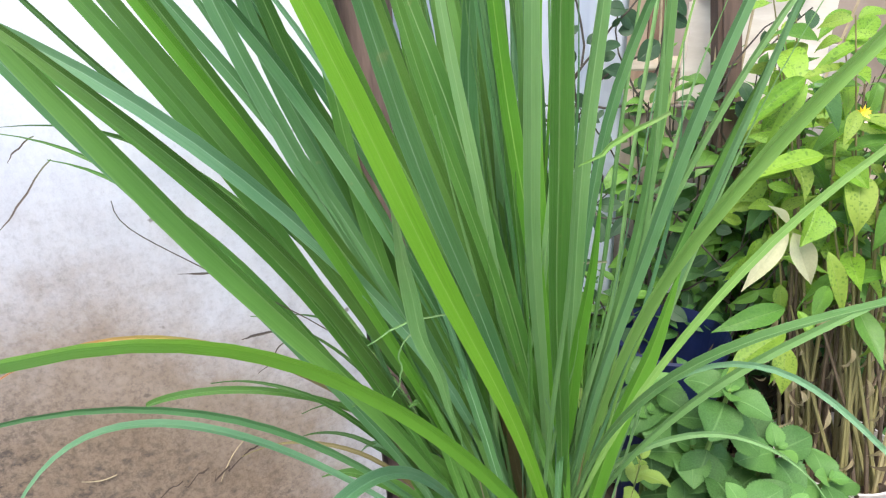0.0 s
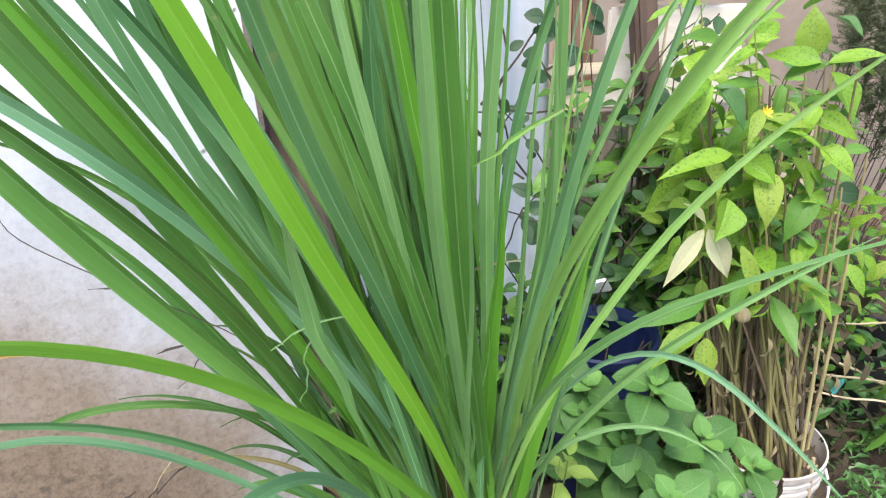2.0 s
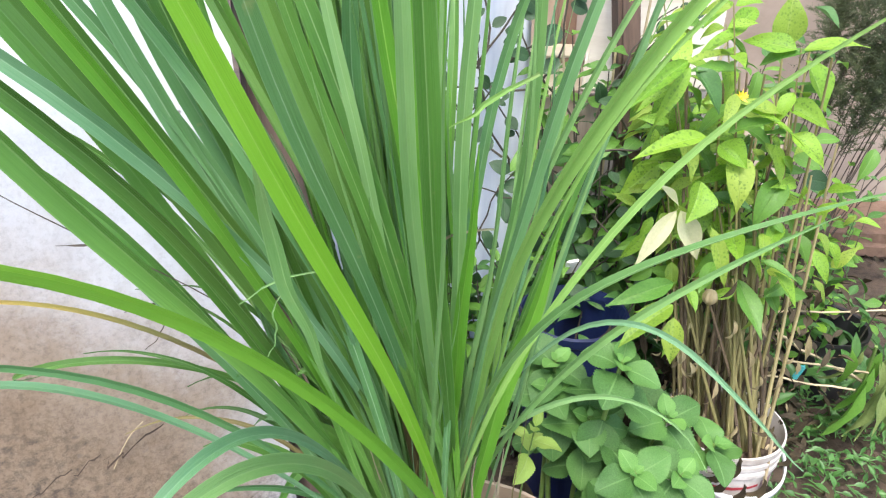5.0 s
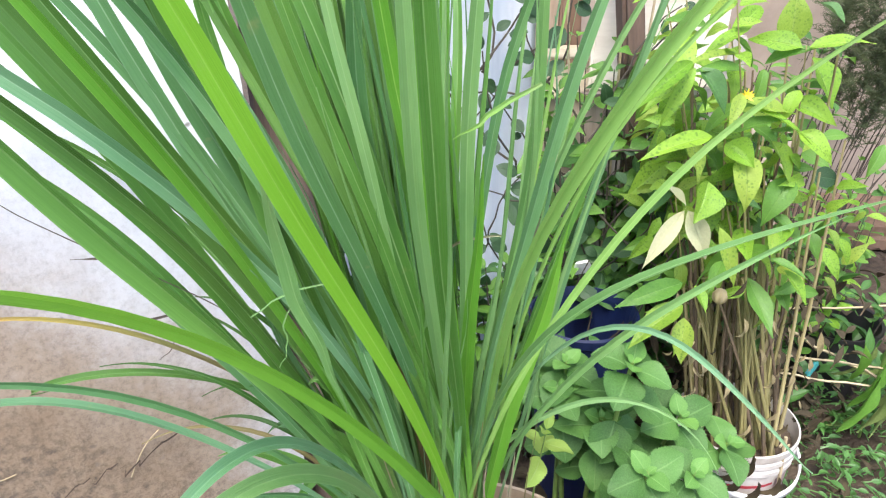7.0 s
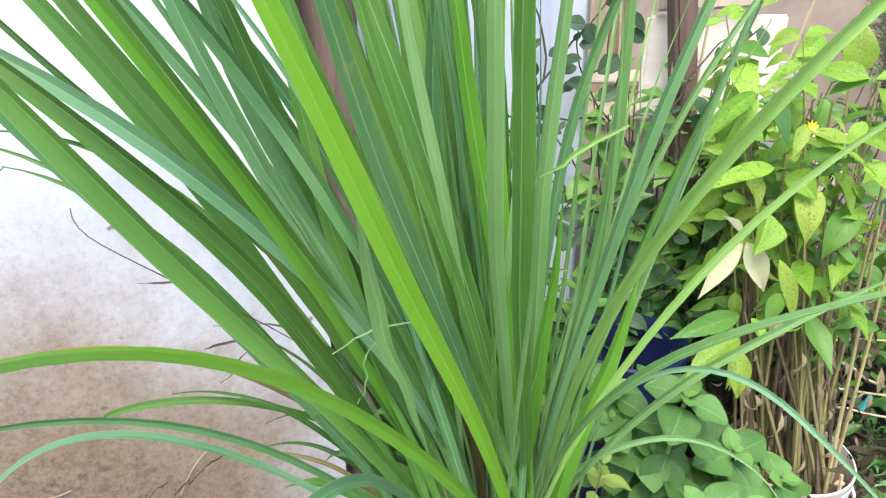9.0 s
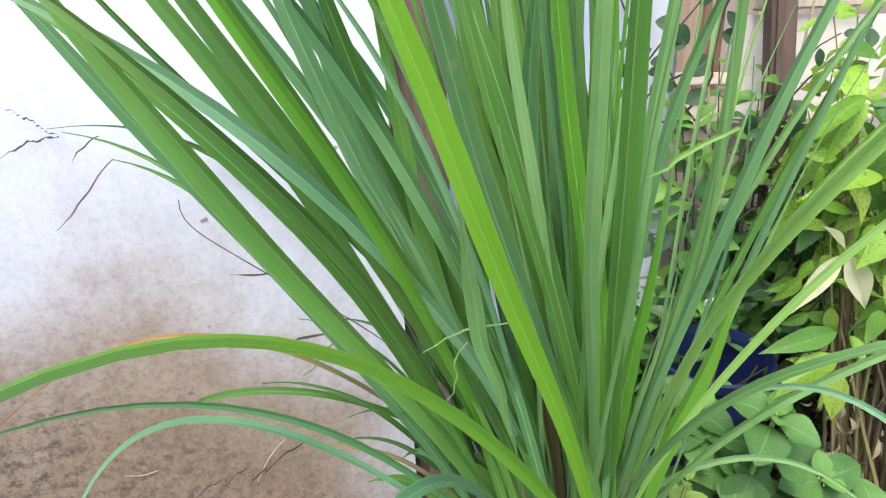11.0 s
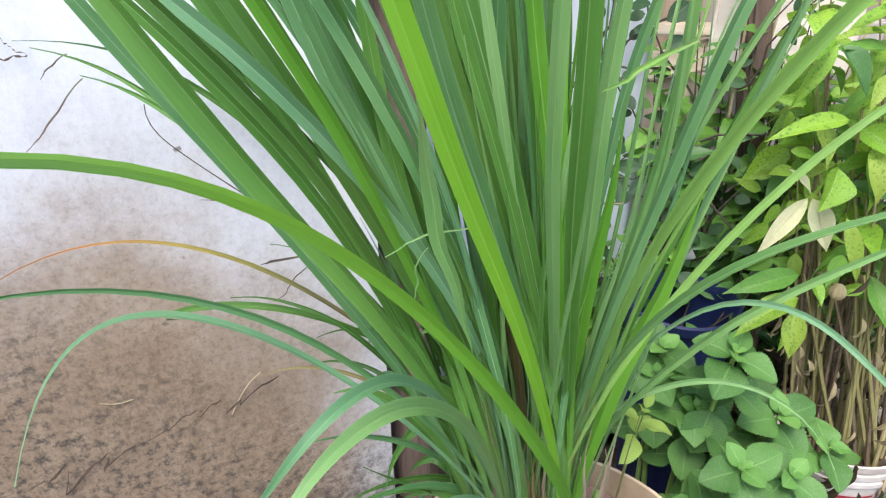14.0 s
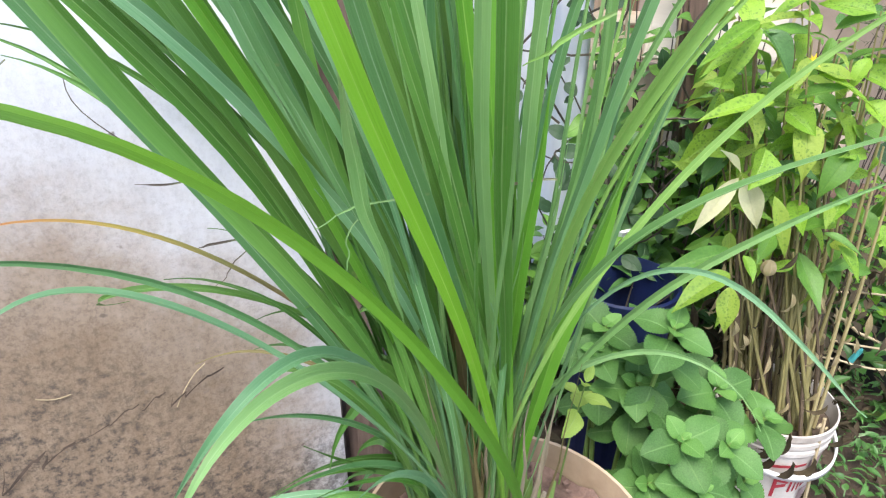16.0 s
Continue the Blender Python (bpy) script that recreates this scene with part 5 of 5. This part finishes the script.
LOWER = (
    ((0.424, 0.635, 0.568), (0.444, 0.600, 0.501), 0.020, L_YELLOW),
    ((0.542, 0.715, 0.591), (0.553, 0.680, 0.581), 0.025, L_YELLOW),
    ((0.509, 0.655, 0.505), (0.545, 0.620, 0.497), 0.014, L_GREEN),
    ((0.525, 0.645, 0.494), (0.550, 0.610, 0.465), 0.020, L_LIME),
    ((0.489, 0.675, 0.498), (0.499, 0.640, 0.530), 0.020, L_GREEN),
    ((0.395, 0.635, 0.492), (0.308, 0.600, 0.498), 0.026, L_GREEN),
    ((0.388, 0.615, 0.474), (0.306, 0.580, 0.462), 0.031, L_YELLOW),
    ((0.412, 0.645, 0.482), (0.415, 0.610, 0.467), 0.017, L_LIME),
    ((0.388, 0.615, 0.458), (0.374, 0.580, 0.413), 0.026, L_YELLOW),
    ((0.546, 0.675, 0.452), (0.544, 0.640, 0.435), 0.018, L_GREEN),
)
OUTER = (
    ((0.542, 0.675, 0.548), (0.509, 0.640, 0.531), 0.020, L_LIME),
    ((0.507, 0.755, 0.795), (0.454, 0.720, 0.769), 0.023, L_LIME),
    ((0.535, 0.755, 0.803), (0.544, 0.720, 0.828), 0.024, L_GREEN),
    ((0.485, 0.775, 0.800), (0.433, 0.740, 0.786), 0.022, L_LIME),
    ((0.620, 0.815, 0.788), (0.639, 0.780, 0.770), 0.025, L_DARK),
    ((0.433, 0.735, 0.773), (0.371, 0.700, 0.797), 0.024, L_GREEN),
    ((0.620, 0.755, 0.567), (0.632, 0.720, 0.561), 0.026, L_DARK),
    ((0.454, 0.815, 0.553), (0.408, 0.780, 0.533), 0.028, L_DARK),
    ((0.626, 0.755, 0.490), (0.640, 0.720, 0.461), 0.024, L_GREEN),
    ((0.464, 0.675, 0.496), (0.430, 0.640, 0.477), 0.020, L_GREEN),
)
for row in CROWN + MIDDLE + LOWER + OUTER:
    set_leaf(*row)
for tip, width in (((0.416, 0.628, 0.524), 0.027), ((0.340, 0.640, 0.519), 0.021), ((0.372, 0.655, 0.614), 0.016)):
    set_leaf((0.396, 0.660, 0.580), tip, width, L_PALE, "bleached_leaf", "bleached cream-white leaf")
bm = bmesh.new()
bmesh.ops.create_icosphere(bm, subdivisions=4, radius=0.0085)
for v in bm.verts:
    a = math.atan2(v.co.y, v.co.x)
    v.co.x *= 1 + 0.12 * math.cos(7 * a)
    v.co.y *= 1 + 0.12 * math.cos(7 * a)
    v.co.z *= 1.25
for f in bm.faces:
    f.smooth = True
part("seed_capsule", bm, L_STRAW, stalky, "dry straw-coloured seed capsule", at=pose(-0.127, -0.095, 0.319))
bm = bmesh.new()
bmesh.ops.create_icosphere(bm, subdivisions=2, radius=0.0028)
flower = part("flower", bm, YELLOW, stalky, "small yellow flower", at=pose(-0.126, -0.075, 0.564))
petal = leaf_mesh("petal", YELLOW, length=0.010, width=0.003, droop=0.25, fold=0.2, segs=5)
for k in range(9):
    part("petal", petal, None, flower, at=leaf_pose((0, 0, 0), (math.cos(k * 0.7), -0.5 + 0.1 * (k % 3), math.sin(k * 0.7) * 0.6 + 0.5), (0, -1, 0.4)))

# dark bush and young leaves in front of the fence
DARK_SHAPE = dict(length=1.0, width=0.46, droop=0.4, fold=0.25, segs=8, wide=0.4, point=1.1, stalk=0.08, across=2)
stems = []
rng = random.Random(15)
for i in range(74):
    tx, ty, tz = rng.uniform(-0.16, 0.30), rng.uniform(-0.08, 0.08), rng.uniform(0.26, 0.74)
    stems.append(((tx * 0.4, ty * 0.4, 0), (tx, ty, tz), 6, 0.072, 0.3))
for i in range(20):
    tx, ty, tz = rng.uniform(-0.32, -0.16), rng.uniform(-0.10, -0.03), rng.uniform(0.16, 0.44)
    stems.append(((tx * 0.8, ty, 0), (tx, ty, tz), 5, 0.062, 0.3))
leaf_plant("dark_bush", (0.44, 0.97, 0), "shady dark green bush in front of the fence", "bush", (L_DARK, L_GREEN, L_GREEN), DARK_SHAPE, stems, TWIG, 16, tilt=(0, -0.6, 0.3))

rng = random.Random(19)
stems = [((0.03 * math.cos(i), 0.03 * math.sin(i), 0), (0.085 * math.cos(i) + rng.uniform(-0.02, 0.02), 0.07 * math.sin(i), rng.uniform(0.06, 0.17)), 3, 0.05, 0.4) for i in range(6)]
leaf_plant("tub_plant", (0.325, 0.80, 0.24), "dark leafy plant growing out of the blue tub", "potted plant", (L_DARK, L_DARK, L_GREEN), DARK_SHAPE, stems, TWIG, 20, 0.002, tilt=(0, -0.5, 0.4))

# vine that climbs the metal sheet
VINE_SHAPE = dict(length=1.0, width=0.75, droop=0.25, fold=0.12, segs=8, wide=0.42, point=0.7, stalk=0.15, across=2)
rng = random.Random(44)
vine = thing("climbing_vine", (0.25, 0.925, 0), "thin dark vine with round leaves against the metal sheet", "vine")
vine_leaves = [leaf_mesh("leaf", L_VINE, **{**VINE_SHAPE, "width": w, "droop": d}) for w, d in ((0.75, 0.25), (0.62, 0.4), (0.5, 0.1))]
for i in range(34):
    foot = Vector((rng.uniform(-0.10, 0.20), rng.uniform(-0.02, 0.02), 0.0))
    p, pts = Vector((foot.x, 0, 0.32 + rng.uniform(-0.1, 0.45))), []
    d = Vector((rng.uniform(-1, 1), rng.uniform(-0.3, 0.1), rng.uniform(-0.2, 1))).normalized()
    if i < 6:
        p, d = Vector((foot.x, 0, 0)), Vector((rng.uniform(-0.1, 0.1), 0, 1))
    for k in range(9):
        pts.append(p.copy())
        d = (d + Vector((rng.uniform(-0.45, 0.45), rng.uniform(-0.2, 0.15), rng.uniform(-0.3, 0.35)))).normalized()
        p = p + d * (0.085 if i < 6 else 0.03)
        p.y = min(p.y, 0.012)
    part("stem", tube(pts, [0.002 - 0.00013 * k for k in range(9)], 5), TWIG, vine)
    for k in range(2, 9):
        if rng.random() < 0.75:
            way = Vector((rng.uniform(-1, 1), rng.uniform(-0.7, 0.0), rng.uniform(-0.8, 0.6)))
            part("leaf", rng.choice(vine_leaves), None, vine, at=leaf_pose(pts[k], way, (rng.uniform(-0.3, 0.3), -1, 0.5), 0, rng.uniform(0.016, 0.04)))

# small-leaved shrub, feathery conifer, drooping leaves and weeds at the far side
SMALL_SHAPE = dict(length=1.0, width=0.6, droop=0.2, fold=0.15, segs=6, wide=0.45, point=0.8, stalk=0.08, across=1)
stems = []
rng = random.Random(27)
for i in range(26):
    tx, ty, tz = rng.uniform(-0.14, 0.2), rng.uniform(-0.08, 0.1), rng.uniform(0.15, 0.5)
    stems.append(((tx * 0.5, ty * 0.5, 0), (tx, ty, tz), 7, 0.031, 0.3))
leaf_plant("small_leaved_shrub", (0.84, 0.98, 0), "loose shrub with many small fresh green leaves", "shrub", (L_GREEN, L_GREEN, L_DARK, L_LIME), SMALL_SHAPE, stems, TWIG, 28, 0.002, tilt=(0, -0.5, 0.5))


def conifer(root, height, lean, seed):
    """Many thin stems fan out of the root; fine drooping sprays of needles clothe their upper halves."""
    rng = random.Random(seed)
    ob = thing("feathery_conifer", root, "dark feathery conifer with thin bare lower twigs", "conifer")
    verts, faces = [], []
    for i in range(20):
        a, q = rng.uniform(0, 6.28), math.sqrt(rng.random())
        tip = Vector((lean + 0.34 * q * math.cos(a), 0.3 * q * math.sin(a), height * rng.uniform(0.62, 1.0)))
        foot = Vector((0.05 * math.cos(a), 0.04 * math.sin(a), 0))
        curve = [foot, Vector((foot.x + 0.2 * tip.x, foot.y + 0.2 * tip.y, 0.55 * tip.z)), tip]
        part("branch", tube([bezier(curve, k / 7) for k in range(8)], [0.0017 - 0.00015 * k for k in range(8)], 5), TWIG, ob)
        for k in range(96):
            t = rng.uniform(0.55, 1.0)
            p = bezier(curve, t)
            d = (bezier(curve, min(1, t + 0.05)) - bezier(curve, t - 0.05)).normalized()
            way = (d + Vector((rng.uniform(-1, 1), rng.uniform(-1, 1), rng.uniform(-0.5, 0.6)))).normalized()
            long = rng.uniform(0.05, 0.13)
            bare = t < 0.6 and rng.random() < 0.6
            for j in range(8 if bare else 46):
                u = rng.random()
                q = p + way * (long * u) - Vector((0, 0, 0.35 * long * u * u))
                out = (way * 0.8 + Vector((rng.uniform(-1, 1), rng.uniform(-1, 1), rng.uniform(-1, 0.7)))).normalized() * rng.uniform(0.009, 0.022)
                side = out.cross(Vector((rng.uniform(-0.3, 0.3), -1, 0.2))).normalized() * 0.0008
                n = len(verts)
                verts += [q - side, q + side, q + out]
                faces.append((n, n + 1, n + 2))
    me = bpy.data.meshes.new("foliage")
    me.from_pydata(verts, [], faces)
    tagged(part("foliage", me, L_NEEDLE, ob), kind="stuff")


conifer((1.15, 1.42, 0), 1.02, 0.2, 51)

drooping = thing("drooping_weed", (0.9, 0.8, 0), "wilting weed with hanging yellow-green leaves", "weed")
rng = random.Random(61)
stem_curve = [(0, 0.03, 0), (-0.01, 0.02, 0.16), (-0.03, 0.0, 0.24)]
part("stem", tube([bezier(stem_curve, k / 6) for k in range(7)], 0.003, 6), GREEN_STEM, drooping)
hang = [leaf_mesh("leaf", m, length=1.0, width=w, droop=d, fold=0.7, segs=14, wide=0.4, point=1.0, stalk=0.04, wave=0.09, turn=r) for m, w, d, r in ((L_WILT, 0.26, 0.1, 0.8), (L_GREEN, 0.2, 0.25, -0.9), (L_WILT, 0.22, 0.4, 1.2))]
for i in range(22):
    p = Vector((rng.uniform(-0.09, 0.07), rng.uniform(-0.04, 0.04), rng.uniform(0.13, 0.25)))
    part("leaf", rng.choice(hang), None, drooping, at=leaf_pose(p, (rng.uniform(-0.4, 0.5), rng.uniform(-0.4, 0.1), -1), (rng.uniform(-0.9, 0.9), -1, 0.2), 0, rng.uniform(0.06, 0.13)))


def scatter_leaves(name, label, category, material, count, area, size, seed, rise=0.0, shape=None):
    """Many small leaves lying or standing on the ground, one object."""
    rng = random.Random(seed)
    bm = bmesh.new()
    uvl = bm.loops.layers.uv.new("UVMap")
    for i in range(count):
        x, y = rng.uniform(*area[0]), rng.uniform(*area[1])
        z = 0.008 + rng.random() ** 2 * rise
        way = Vector((rng.uniform(-1, 1), rng.uniform(-1, 1), rng.uniform(-0.1, 0.35) + 2.5 * rise))
        leaf_into(bm, uvl, leaf_pose((x, y, z), way, (rng.uniform(-0.4, 0.4), rng.uniform(-0.6, 0.2), 1)), rng.uniform(*size), rng.uniform(*size) * 0.42, rng.uniform(0, 0.7), rng.uniform(0.2, 1.0), 5, across=1, stalk=0.01)
    me = flat(bm, name)
    me.materials.append(material)
    return tagged(new(name, me), label, category, kind="stuff")


scatter_leaves("dead_leaf_litter", "brown dead leaves lying on the soil", "leaf litter", L_DEAD, 420, ((0.2, 1.5), (0.55, 1.6)), (0.025, 0.06), 71, 0.03)
scatter_leaves("withered_tangle", "tangle of withered leaves round the bucket", "leaf litter", L_DEAD, 420, ((0.42, 0.8), (0.78, 0.92)), (0.02, 0.045), 72, 0.34)
scatter_leaves("ground_weeds", "low green weeds covering the soil", "weeds", L_DARK, 900, ((0.64, 1.25), (0.58, 0.92)), (0.012, 0.028), 73, 0.07)
scatter_leaves("back_weeds", "shaded green weeds at the foot of the fence", "weeds", L_DARK, 500, ((0.2, 1.3), (0.82, 1.08)), (0.03, 0.06), 74, 0.25)

rng = random.Random(81)
for x, lean in ((0.40, -0.01), (0.415, 0.012), (0.428, 0.0), (0.44, 0.035)):
    pts = [Vector((x + lean * k, 1.0, 0.14 * k)) + Vector((rng.uniform(-0.004, 0.004), 0, 0)) for k in range(7)]
    solid("bare_shoot", tube(pts, [0.0032 - 0.0002 * k for k in range(7)], 5), PALE_TWIG, "thin bare brown shoot standing before the fence", "shoot", "bare shoots")
for x0, y0, z0, x1, y1, z1, r in ((0.70, 0.86, 0.19, 0.92, 0.80, 0.175, 0.0022), (0.71, 0.84, 0.165, 0.86, 0.78, 0.162, 0.0022), (0.72, 0.88, 0.27, 1.0, 0.86, 0.27, 0.002), (0.74, 0.9, 0.22, 0.9, 0.82, 0.14, 0.003), (0.605, 0.64, 0.0, 0.60, 0.655, 0.2, 0.0026), (0.59, 0.65, 0.19, 0.63, 0.68, 0.155, 0.002)):
    a, b = Vector((x0, y0, z0)), Vector((x1, y1, z1))
    pts = [a.lerp(b, k / 6) + Vector((0, 0, rng.uniform(-0.004, 0.004))) for k in range(7)]
    solid("dry_twig", tube(pts, r, 5), PALE_TWIG, "thin dry straw-coloured twig among the weeds", "twig", "dry twigs")
bm = lathe([(0, 0.0), (0.07, 0.0), (0.085, 0.15), (0.09, 0.152), (0.09, 0.16), (0.084, 0.158), (0.066, 0.02), (0, 0.02)], 32)
solid("black_pot", bm, BLACK, "black plastic nursery pot among the weeds", "pot", at=pose(0.93, 1.0, 0.0))
bm = box((0.011, 0.008, 0.036), bevel=0.003)
for v in bm.verts:
    v.co.x += 0.012 * noise.noise(v.co * 60)
    v.co.y += 0.02 * noise.noise(v.co * 40 + Vector((3, 1, 2)))
solid("plastic_scrap", bm, TURQUOISE, "torn turquoise plastic scrap caught in the twigs", "scrap", at=pose(0.775, 0.835, 0.165, 10, 12, 20))
bm = box((0.026, 0.006, 0.032), bevel=0.002)
for v in bm.verts:
    v.co.x += 0.014 * noise.noise(v.co * 50)
    v.co.y += 0.012 * noise.noise(v.co * 35 + Vector((5, 2, 1)))
solid("paper_scrap", bm, STRAP, "crumpled white paper scrap caught among dark leaves", "scrap", at=pose(0.352, 0.885, 0.39, 8, -14, 10))
